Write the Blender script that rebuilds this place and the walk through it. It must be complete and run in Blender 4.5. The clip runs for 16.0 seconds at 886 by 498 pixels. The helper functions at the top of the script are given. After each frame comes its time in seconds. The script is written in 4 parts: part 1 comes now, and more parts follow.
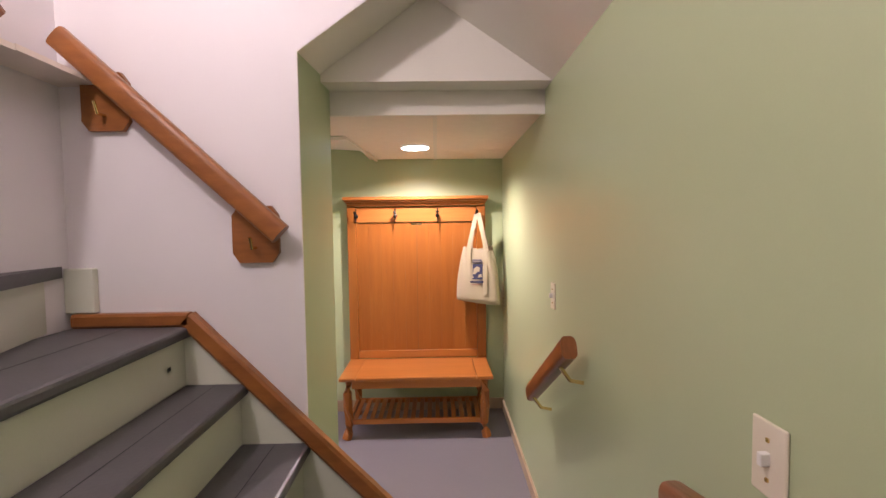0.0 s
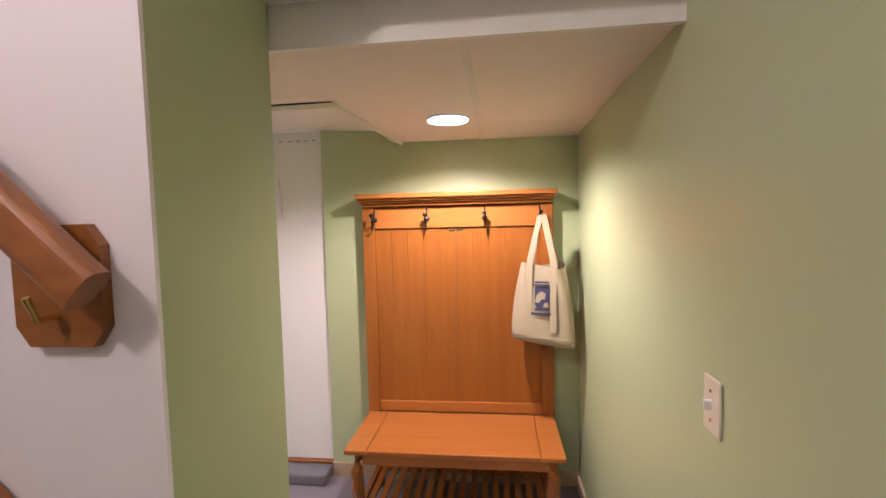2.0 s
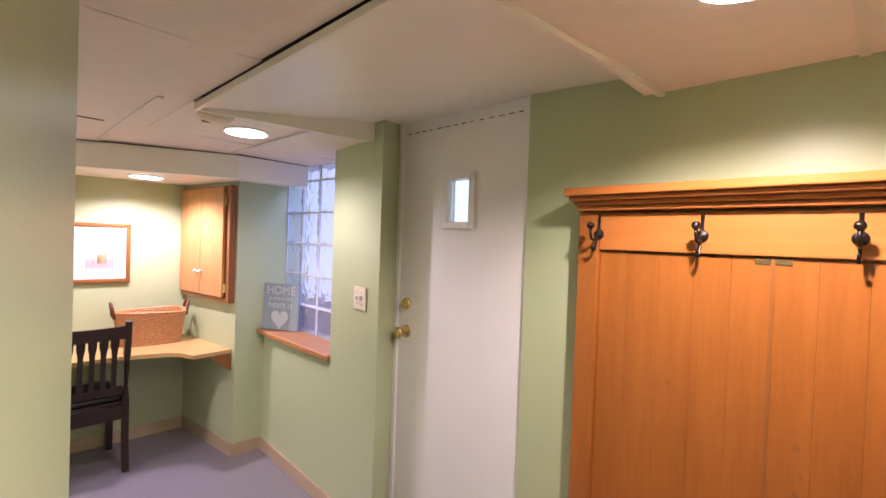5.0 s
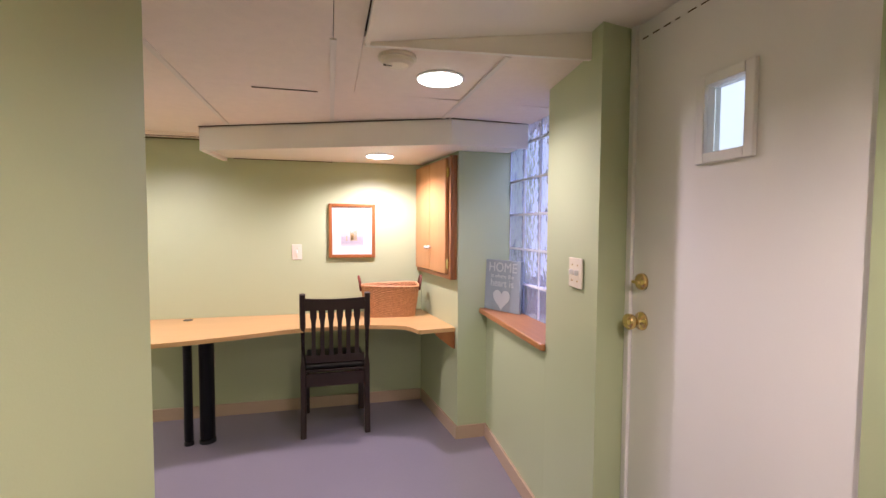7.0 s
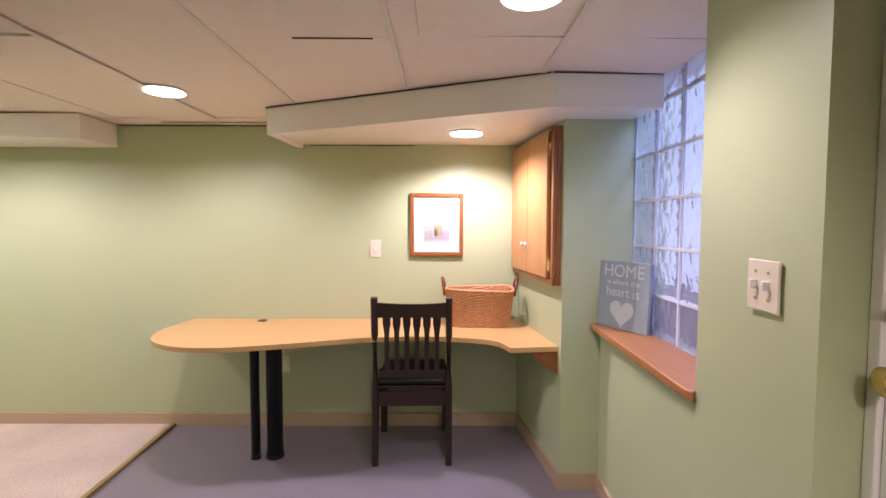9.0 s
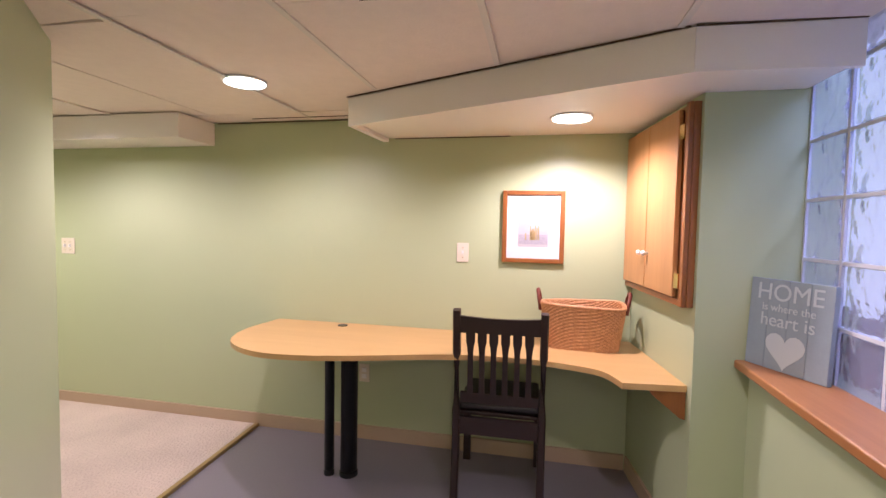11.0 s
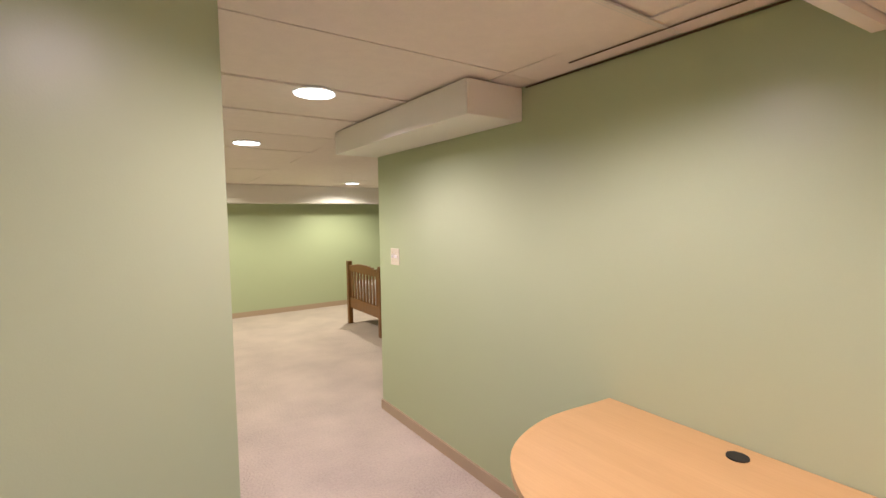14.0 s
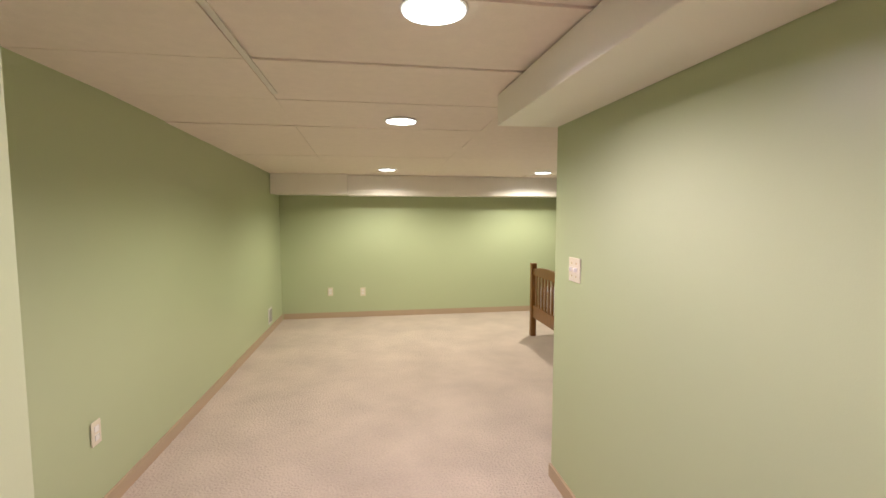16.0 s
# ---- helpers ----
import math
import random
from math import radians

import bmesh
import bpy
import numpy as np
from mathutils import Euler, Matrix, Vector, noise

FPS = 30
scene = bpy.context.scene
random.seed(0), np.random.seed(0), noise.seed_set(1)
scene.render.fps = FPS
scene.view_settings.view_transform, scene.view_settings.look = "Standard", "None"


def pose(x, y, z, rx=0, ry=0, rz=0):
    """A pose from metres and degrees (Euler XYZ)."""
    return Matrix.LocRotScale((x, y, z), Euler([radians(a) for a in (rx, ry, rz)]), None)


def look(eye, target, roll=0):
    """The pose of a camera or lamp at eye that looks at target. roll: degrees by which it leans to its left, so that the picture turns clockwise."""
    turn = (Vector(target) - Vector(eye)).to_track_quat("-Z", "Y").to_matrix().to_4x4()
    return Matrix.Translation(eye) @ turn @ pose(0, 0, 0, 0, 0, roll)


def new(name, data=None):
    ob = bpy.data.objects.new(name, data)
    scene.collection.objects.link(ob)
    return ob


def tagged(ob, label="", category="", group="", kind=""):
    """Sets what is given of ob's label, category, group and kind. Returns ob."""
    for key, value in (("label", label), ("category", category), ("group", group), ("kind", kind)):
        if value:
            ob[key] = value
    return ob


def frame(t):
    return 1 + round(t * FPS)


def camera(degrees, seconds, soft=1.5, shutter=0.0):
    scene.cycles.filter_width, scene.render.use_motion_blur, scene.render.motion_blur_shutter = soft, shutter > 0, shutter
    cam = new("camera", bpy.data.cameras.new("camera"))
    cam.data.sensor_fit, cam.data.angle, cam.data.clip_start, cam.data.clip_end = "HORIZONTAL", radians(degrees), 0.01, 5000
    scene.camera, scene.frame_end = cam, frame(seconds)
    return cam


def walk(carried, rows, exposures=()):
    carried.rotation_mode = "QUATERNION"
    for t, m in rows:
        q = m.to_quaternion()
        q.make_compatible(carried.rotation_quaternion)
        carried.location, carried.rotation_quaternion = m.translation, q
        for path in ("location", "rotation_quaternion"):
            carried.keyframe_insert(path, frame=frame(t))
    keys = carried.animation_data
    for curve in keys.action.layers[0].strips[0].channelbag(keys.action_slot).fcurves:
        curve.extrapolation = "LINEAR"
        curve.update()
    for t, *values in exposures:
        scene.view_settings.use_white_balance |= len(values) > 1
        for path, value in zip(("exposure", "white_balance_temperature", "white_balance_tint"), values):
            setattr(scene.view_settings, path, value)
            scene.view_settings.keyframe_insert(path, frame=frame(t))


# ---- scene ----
cam = camera(88.5, 16.0)
PATH = [
    (0, (-0.23, 0.75, 1.485), (-0.2, 2.748, 1.382), -0.8),
    (0.5, (-0.169, 1.02, 1.465), (-0.176, 3.018, 1.385), -0.8),
    (1, (-0.171, 1.261, 1.491), (-0.211, 3.259, 1.424), -1.1),
    (1.5, (-0.177, 1.522, 1.545), (-0.287, 3.515, 1.428), -1.2),
    (2, (-0.151, 1.752, 1.56), (-0.387, 3.734, 1.431), -1.4),
    (2.5, (-0.138, 1.958, 1.576), (-0.51, 3.918, 1.427), -1.0),
    (3, (-0.124, 2.192, 1.59), (-0.66, 4.113, 1.433), -0.6),
    (3.5, (-0.124, 2.402, 1.575), (-0.865, 4.255, 1.44), -0.3),
    (4, (-0.126, 2.57, 1.569), (-1.088, 4.321, 1.483), 0.4),
    (6.3, (-0.352, 3.245, 1.413), (-2.175, 4.065, 1.348), 1.4),
    (6.5, (-0.389, 3.286, 1.4), (-2.256, 3.998, 1.328), 0.9),
    (7, (-0.504, 3.331, 1.399), (-2.443, 3.812, 1.299), 0.3),
    (7.5, (-0.682, 3.42, 1.388), (-2.66, 3.696, 1.276), -0.0),
    (8, (-0.837, 3.468, 1.383), (-2.828, 3.608, 1.255), 0.2),
    (10.5, (-1.296, 3.544, 1.319), (-3.282, 3.316, 1.25), 0.5),
    (11, (-1.406, 3.53, 1.354), (-3.361, 3.118, 1.254), 1.1),
    (11.5, (-1.578, 3.494, 1.366), (-3.476, 2.88, 1.23), 1.4),
    (12, (-1.752, 3.456, 1.42), (-3.558, 2.621, 1.219), 1.3),
    (12.5, (-1.939, 3.343, 1.422), (-3.631, 2.298, 1.21), 1.6),
    (13, (-2.136, 3.214, 1.431), (-3.682, 1.961, 1.226), 1.6),
    (13.5, (-2.357, 3.066, 1.436), (-3.711, 1.605, 1.254), 0.3),
    (14, (-2.59, 2.924, 1.436), (-3.72, 1.28, 1.29), -0.7),
    (14.5, (-2.775, 2.737, 1.436), (-3.702, 0.965, 1.305), -0.4),
    (15, (-2.944, 2.531, 1.436), (-3.659, 0.669, 1.298), 0.3),
    (15.5, (-3.064, 2.33, 1.436), (-3.572, 0.402, 1.276), 0.3),
    (16, (-3.131, 2.171, 1.428), (-3.448, 0.203, 1.268), -0.0),
]
walk(cam, [(t, look(eye, target, roll)) for t, eye, target, roll in PATH], exposures=[(0, 0.07), (2.5, -0.06), (3.5, -0.06), (7, -0.28), (11, -0.42), (14.5, -0.62), (16, -0.58)])

# ---- light ----
world = bpy.data.worlds.new("world")
scene.world = world
world.use_nodes = True
bg = world.node_tree.nodes["Background"]
sky = world.node_tree.nodes.new("ShaderNodeTexSky")
sky.sky_type = "NISHITA"
sky.sun_disc = False
sky.sun_elevation = radians(35)
sky.sun_rotation = radians(200)
world.node_tree.links.new(sky.outputs[0], bg.inputs[0])
bg.inputs[1].default_value = 0.1

WARM, COOL, LEAF = (1.0, 0.82, 0.83), (1.0, 0.80, 0.98), (0.96, 0.88, 0.76)
SPOT = 78.0


def ceil_z(y):
    """The tile ceiling sags slowly towards the far end of the bedroom."""
    return 2.01 + 0.035 * min(0.0, y + 0.2)


# place, share of the power, colour of the bulb
DOWNLIGHTS = [(-0.36, 3.81, 2.01, 1.25, WARM), (-2.36, 3.775, 2.01, 0.55, COOL), (-3.32, 2.17, 2.01, 0.85, COOL), (-3.32, 0.835, 2.01, 1.1, COOL), (-3.33, -0.687, ceil_z(-0.687), 1.35, LEAF),
              (-3.33, -3.02, ceil_z(-3.02), 1.65, LEAF), (-5.2, -3.1, ceil_z(-3.1), 1.9, LEAF), (-3.66, 3.665, 1.881, 1.12, COOL)]


def spot(x, y, z, power, colour):
    data = bpy.data.lights.new("downlight_bulb", "SPOT")
    data.energy, data.color, data.spot_size, data.spot_blend, data.shadow_soft_size = power, colour, radians(158), 0.6, 0.03
    ob = new("downlight_bulb", data)
    ob.matrix_basis = pose(x, y, z - 0.035)
    return ob


for x, y, z, share, bulb in DOWNLIGHTS:
    spot(x, y, z, SPOT * share, bulb)


def area(name, m, sx, sy, power, colour):
    data = bpy.data.lights.new(name, "AREA")
    data.shape, data.size, data.size_y, data.energy, data.color = "RECTANGLE", sx, sy, power, colour
    ob = new(name, data)
    ob.matrix_basis = m
    return ob


# daylight in the glass-block window
area("window_daylight", look((-2.88, 4.84, 2.35), (-2.95, 3.4, 1.5)), 0.9, 0.3, 24.0, (0.42, 0.48, 1.0))
# ceiling lamp of the stairwell
stair_bulb = bpy.data.lights.new("stair_bulb", "POINT")
stair_bulb.energy, stair_bulb.color, stair_bulb.shadow_soft_size = 61.0, (1.0, 0.86, 0.88), 0.07
new("stair_bulb", stair_bulb).matrix_basis = pose(-1.3, 0.9, 3.0)


# ---- materials ----
def material(name, colour, rough=0.5, metal=0.0, var=0.12, scale=6.0, fine=120.0, bump=0.1, dist=0.003, second=None, vec=(1, 1, 1), **more):
    """Two scales of noise move the colour; the finer one also gives relief."""
    m = bpy.data.materials.new(name)
    m.use_nodes = True
    nt = m.node_tree
    p = nt.nodes["Principled BSDF"]
    tc = nt.nodes.new("ShaderNodeTexCoord")
    mp = nt.nodes.new("ShaderNodeMapping")
    mp.inputs["Scale"].default_value = vec
    nt.links.new(tc.outputs["Object"], mp.inputs[0])
    n1, n2 = nt.nodes.new("ShaderNodeTexNoise"), nt.nodes.new("ShaderNodeTexNoise")
    n1.inputs["Scale"].default_value, n2.inputs["Scale"].default_value = scale, fine
    n1.inputs["Detail"].default_value = 5
    for n in (n1, n2):
        nt.links.new(mp.outputs[0], n.inputs["Vector"])
    ramp = nt.nodes.new("ShaderNodeMix")
    ramp.data_type = "RGBA"
    dark = second or tuple(c * (1 - 2 * var) for c in colour)
    ramp.inputs[6].default_value = (*dark, 1)
    ramp.inputs[7].default_value = (*(min(1, c * (1 + var * 0.6)) for c in colour), 1)
    mixf = nt.nodes.new("ShaderNodeMath")
    mixf.operation = "MULTIPLY_ADD"
    nt.links.new(n2.outputs[0], mixf.inputs[0])
    mixf.inputs[1].default_value = 0.4
    add = nt.nodes.new("ShaderNodeMath")
    add.operation = "MULTIPLY"
    add.inputs[1].default_value = 0.75
    nt.links.new(n1.outputs[0], add.inputs[0])
    nt.links.new(add.outputs[0], mixf.inputs[2])
    nt.links.new(mixf.outputs[0], ramp.inputs[0])
    nt.links.new(ramp.outputs[2], p.inputs["Base Color"])
    p.inputs["Roughness"].default_value, p.inputs["Metallic"].default_value = rough, metal
    if bump:
        b = nt.nodes.new("ShaderNodeBump")
        b.inputs["Strength"].default_value, b.inputs["Distance"].default_value = bump, dist
        nt.links.new(n2.outputs[0], b.inputs["Height"])
        nt.links.new(b.outputs[0], p.inputs["Normal"])
    for key, value in more.items():
        p.inputs[key.replace("_", " ")].default_value = value
    return m


def glow(name, colour, strength):
    m = bpy.data.materials.new(name)
    m.use_nodes = True
    p = m.node_tree.nodes["Principled BSDF"]
    p.inputs["Base Color"].default_value = (*colour, 1)
    p.inputs["Emission Color"].default_value = (*colour, 1)
    p.inputs["Emission Strength"].default_value = strength
    return m


def wood(name, colour, dark, rough=0.35, along=(1, 1, 0.06), scale=22.0):
    return material(name, colour, rough, var=0.2, scale=scale, fine=160, bump=0.06, dist=0.001, second=dark, vec=along)


GREEN = material("green_wall_paint", (0.445, 0.51, 0.305), 0.36, var=0.03, scale=1.6, fine=260, bump=0.12, dist=0.0012)
WHITE_WALL = material("white_wall_paint", (0.80, 0.755, 0.775), 0.55, var=0.02, scale=2.0, fine=220, bump=0.12, dist=0.0012)
WHITE = material("white_trim_paint", (0.86, 0.82, 0.75), 0.4, var=0.03, scale=4, fine=150, bump=0.06, dist=0.001)
DOOR_WHITE = material("white_door_paint", (0.78, 0.76, 0.74), 0.38, var=0.02, scale=3, fine=150, bump=0.05, dist=0.001)
TILE = material("ceiling_tile", (0.86, 0.765, 0.68), 0.8, var=0.05, scale=18, fine=90, bump=0.35, dist=0.003)
TBAR = material("ceiling_bar_paint", (0.76, 0.71, 0.64), 0.5, var=0.03, bump=0.0)
GAP = material("ceiling_gap", (0.10, 0.06, 0.03), 0.9, var=0.2, bump=0.0)
CONCRETE = material("grey_floor_paint", (0.215, 0.198, 0.225), 0.33, var=0.07, scale=2.5, fine=60, bump=0.15, dist=0.002)
CARPET = material("beige_carpet", (0.63, 0.53, 0.445), 0.95, var=0.24, scale=2.6, fine=72, bump=1.0, dist=0.012)
BASE = material("tan_baseboard", (0.46, 0.345, 0.235), 0.5, var=0.05, scale=5, bump=0.04)
PINE = wood("honey_pine", (0.37, 0.125, 0.023), (0.20, 0.055, 0.009), 0.3)
PINE_X = wood("honey_pine_boards_across", (0.47, 0.17, 0.042), (0.32, 0.10, 0.02), 0.28, (0.06, 1, 1))
PINE_Y = wood("stained_oak_rail", (0.36, 0.13, 0.035), (0.11, 0.033, 0.009), 0.3, (0.08, 1, 0.3), 40)
RAIL_Y = wood("stained_oak_short_rail", (0.25, 0.08, 0.02), (0.10, 0.03, 0.007), 0.3, (1, 0.08, 0.3), 40)
SILL_WOOD = wood("stained_sill_wood", (0.42, 0.19, 0.07), (0.26, 0.1, 0.03), 0.35, (0.06, 1, 1))
CAB_WOOD = wood("maple_cabinet", (0.47, 0.25, 0.095), (0.33, 0.155, 0.05), 0.4)
FRAME_WOOD = wood("walnut_frame", (0.30, 0.11, 0.03), (0.16, 0.055, 0.014), 0.3)
DESK_WOOD = wood("birch_laminate", (0.56, 0.365, 0.155), (0.46, 0.275, 0.10), 0.3, (1, 0.06, 1), 14)
DARK_WOOD = wood("dark_stained_wood", (0.022, 0.0085, 0.0055), (0.011, 0.0045, 0.003), 0.4)
BED_WOOD = wood("brown_bed_wood", (0.22, 0.095, 0.02), (0.11, 0.043, 0.01), 0.35)
LEATHER = material("black_leather", (0.012, 0.011, 0.011), 0.35, var=0.2, fine=300, bump=0.2)
BLACK = material("black_metal", (0.015, 0.015, 0.016), 0.4, 0.3, var=0.1, bump=0.0)
IRON = material("dark_iron", (0.03, 0.024, 0.02), 0.4, 0.8, var=0.2, bump=0.05)
BRASS = material("polished_brass", (0.80, 0.58, 0.25), 0.18, 1.0, var=0.05, bump=0.0)
IVORY = material("ivory_plastic", (0.72, 0.655, 0.52), 0.35, var=0.02, bump=0.0)
PLASTIC = material("white_plastic", (0.78, 0.76, 0.72), 0.4, var=0.02, bump=0.0)
CANVAS = material("cream_canvas", (0.40, 0.33, 0.225), 0.9, var=0.08, scale=8, fine=420, bump=0.5, dist=0.002)
PRINT = material("navy_print", (0.035, 0.035, 0.085), 0.85, var=0.1, fine=300, bump=0.2)
WICKER = material("woven_wicker", (0.56, 0.30, 0.13), 0.6, var=0.45, scale=60, fine=150, bump=0.5, dist=0.003, second=(0.17, 0.06, 0.02))
LEATHER_RED = material("red_brown_leather", (0.16, 0.03, 0.015), 0.45, var=0.2, fine=200)
MORTAR = material("window_mortar", (0.62, 0.64, 0.66), 0.7, var=0.04)
SIGN_BLUE = material("grey_blue_sign_paint", (0.28, 0.345, 0.38), 0.6, var=0.08, scale=20)
LETTER = material("white_letter_paint", (0.52, 0.58, 0.59), 0.6, var=0.02, bump=0.0)
PAPER = material("picture_paper", (0.62, 0.63, 0.63), 0.7, var=0.02, bump=0.0)
WASH = material("watercolour_wash", (0.46, 0.44, 0.44), 0.7, var=0.1, scale=25, bump=0.0)
WASH_YELLOW = material("watercolour_ochre", (0.50, 0.38, 0.16), 0.7, var=0.25, scale=60, bump=0.0)
WASH_GREY = material("watercolour_grey", (0.37, 0.36, 0.39), 0.7, var=0.15, scale=60, bump=0.0)
LINEN = material("white_linen", (0.78, 0.78, 0.80), 0.9, var=0.04, scale=9, fine=200, bump=0.3)
SLATE_STAIR = material("slate_stair_paint", (0.105, 0.098, 0.105), 0.45, var=0.15, scale=9, fine=80, bump=0.25, dist=0.002)
RISER = material("cream_riser_paint", (0.66, 0.66, 0.56), 0.45, var=0.04, scale=5, fine=120, bump=0.1)
GRANITE = material("grey_step_paint", (0.16, 0.16, 0.18), 0.45, var=0.2, scale=20, fine=90, bump=0.5, dist=0.004)
SOIL = material("outside_soil", (0.065, 0.05, 0.038), 0.95, var=0.3, scale=5)
LAMP = glow("lamp_diffuser", (0.90, 0.97, 1.0), 9.0)
SKYGLOW = glow("daylight_backdrop", (0.80, 0.83, 1.0), 0.95)
GLASS = material("clear_glass", (0.9, 0.95, 1.0), 0.03, var=0.0, bump=0.0, Transmission_Weight=1.0, IOR=1.3)
BLOCK = material("wavy_glass_block", (0.72, 0.76, 1.0), 0.16, var=0.02, scale=9, fine=13, bump=0.8, dist=0.02, Transmission_Weight=0.85, IOR=1.18)


# ---- building helpers ----
def box(bm, x0, x1, y0, y1, z0, z1, bevel=0.0, m=None):
    made = bmesh.ops.create_cube(bm, size=1.0)["verts"]
    for v in made:
        v.co = Vector(((x0 + x1) / 2 + v.co.x * (x1 - x0), (y0 + y1) / 2 + v.co.y * (y1 - y0), (z0 + z1) / 2 + v.co.z * (z1 - z0)))
    if bevel:
        edges = list({e for v in made for e in v.link_edges})
        made = bmesh.ops.bevel(bm, geom=edges, offset=bevel, segments=2, affect="EDGES", profile=0.5)["verts"]
    if m is not None:
        bmesh.ops.transform(bm, matrix=m, verts=list(made))
    return bm


def prism(bm, pts, z0, z1):
    low = [bm.verts.new((x, y, z0)) for x, y in pts]
    high = [bm.verts.new((x, y, z1)) for x, y in pts]
    bm.faces.new(low[::-1])
    bm.faces.new(high)
    n = len(pts)
    for i in range(n):
        bm.faces.new((low[i], low[(i + 1) % n], high[(i + 1) % n], high[i]))
    bmesh.ops.recalc_face_normals(bm, faces=bm.faces)
    return bm


def lathe(bm, profile, m=Matrix(), seg=20):
    """Turns (radius, height) pairs round the local z axis."""
    rings = []
    for r, h in profile:
        rings.append([bm.verts.new(m @ Vector((r * math.cos(2 * math.pi * i / seg), r * math.sin(2 * math.pi * i / seg), h))) for i in range(seg)])
    for a, b in zip(rings, rings[1:]):
        for i in range(seg):
            bm.faces.new((a[i], a[(i + 1) % seg], b[(i + 1) % seg], b[i]))
    bm.faces.new(rings[0][::-1])
    bm.faces.new(rings[-1])
    return bm


def sweep(bm, path, rx, rz=None, seg=10, power=1.0):
    """A tube along a list of points; rx, rz: half width and half height of its section."""
    rz = rz or rx
    path = [Vector(p) for p in path]
    rings = []
    for i, p in enumerate(path):
        d = (path[min(i + 1, len(path) - 1)] - path[max(i - 1, 0)]).normalized()
        side = d.cross(Vector((0, 0, 1)))
        side = side.normalized() if side.length > 0.05 else Vector((1, 0, 0))
        up = side.cross(d).normalized()
        ring = []
        for k in range(seg):
            a = 2 * math.pi * (k + 0.5) / seg
            c, s = math.cos(a), math.sin(a)
            c, s = math.copysign(abs(c) ** power, c), math.copysign(abs(s) ** power, s)
            ring.append(bm.verts.new(p + side * rx * c + up * rz * s))
        rings.append(ring)
    for a, b in zip(rings, rings[1:]):
        for i in range(seg):
            bm.faces.new((a[i], a[(i + 1) % seg], b[(i + 1) % seg], b[i]))
    bm.faces.new(rings[0][::-1])
    bm.faces.new(rings[-1])
    return bm


def link(name, bm, mat, smooth=False):
    me = bpy.data.meshes.new(name)
    bmesh.ops.recalc_face_normals(bm, faces=bm.faces)
    bm.to_mesh(me)
    bm.free()
    me.materials.append(mat)
    if smooth:
        for p in me.polygons:
            p.use_smooth = True
    return new(name, me)


def part(name, bm, mat, parent, label="", smooth=False):
    ob = link(name, bm, mat, smooth)
    ob.parent = parent
    if label:
        ob["label"] = label
    return ob


def thing(name, label, category, m=Matrix(), group="", kind=""):
    ob = new(name)
    ob.empty_display_size = 0.05
    ob.matrix_basis = m
    return tagged(ob, label, category, group, kind)


def structure(name, bm, mat, label, category):
    return tagged(link(name, bm, mat), label, category, "", "structure")


def B():
    return bmesh.new()


def bx(*a, **k):
    return box(bmesh.new(), *a, **k)


# ---- structure: floors ----
FLOOR_POLY = [(-7.6, -4.7), (0.6, -4.7), (0.6, 5.2), (-7.6, 5.2)]
structure("floor", prism(B(), FLOOR_POLY, -0.2, 0.0), CONCRETE, "grey painted concrete basement floor", "floor")
structure("carpet", prism(B(), [(-7.4, -4.1), (-1.8, -4.1), (-1.75, 1.66), (-2.7, 1.7), (-2.7, 1.79), (-4.08, 1.715), (-4.08, -0.05), (-4.2, -0.05), (-7.4, -0.05)], 0.0, 0.014), CARPET,
          "beige cut-pile carpet with worn patches", "carpet")
edge = B()
prism(edge, [(-4.07, 1.712), (-2.7, 1.786), (-2.7, 1.812), (-4.07, 1.738)], 0.0, 0.019)
structure("trim", edge, material("brass_edge_strip", (0.42, 0.30, 0.12), 0.35, 0.5, var=0.1), "brass strip along the carpet edge", "trim")


# ---- structure: walls ----
def rx_(y):
    """The slightly skewed wall beside the stairs."""
    return 0.24 + 0.014 * y


def north_y(x):
    """Front of the skewed wall between door and desk corner."""
    return 4.22 + 0.11 * (-1.883 - x)


E1, E1B, E2 = (-0.702, 2.845), (-1.375, 3.03), (-2.782, 1.745)
STAIR_Y = 2.46
RIDGE_X, RIDGE_Z = -0.253, 2.463
structure("wall_east", prism(B(), [(rx_(-1.2), -1.2), (rx_(4.37), 4.37), (0.55, 4.37), (0.55, -1.2)], 0.0, 4.0), GREEN, "green painted wall beside the stairs", "wall")
structure("wall_north_bench", prism(B(), [(-1.175, 4.372), (0.6, 4.372), (0.6, 4.66), (-1.175, 4.66)], 0.0, 2.3), GREEN, "green painted wall behind the hall tree", "wall")
structure("wall_door_head", prism(B(), [(-1.95, 4.38), (-1.175, 4.38), (-1.175, 4.66), (-1.95, 4.66)], 2.108, 2.4), WHITE, "white wall above the basement door", "wall")
structure("wall_north_switch", prism(B(), [(-2.394, 4.287), (-1.883, 4.22), (-1.95, 4.38), (-1.95, 4.66), (-2.46, 4.66)], 0.0, 2.25), GREEN, "green painted wall beside the door", "wall")
structure("wall_north_window", prism(B(), [(-3.3345, 4.335), (-2.396, 4.288), (-2.46, 4.66), (-3.3345, 4.66)], 0.0, 0.826), GREEN, "green painted wall under the glass-block window", "wall")
structure("wall_office_north", prism(B(), [(-4.3, 4.017), (-3.335, 4.135), (-3.335, 4.66), (-4.3, 4.66)], 0.0, 2.25), GREEN, "green painted wall whose end forms the window reveal", "wall")
structure("wall_west", prism(B(), [(-4.2, -0.055), (-4.08, -0.055), (-4.08, 4.04), (-4.2, 4.025)], 0.0, 2.25), GREEN, "green painted wall behind the desk", "wall")
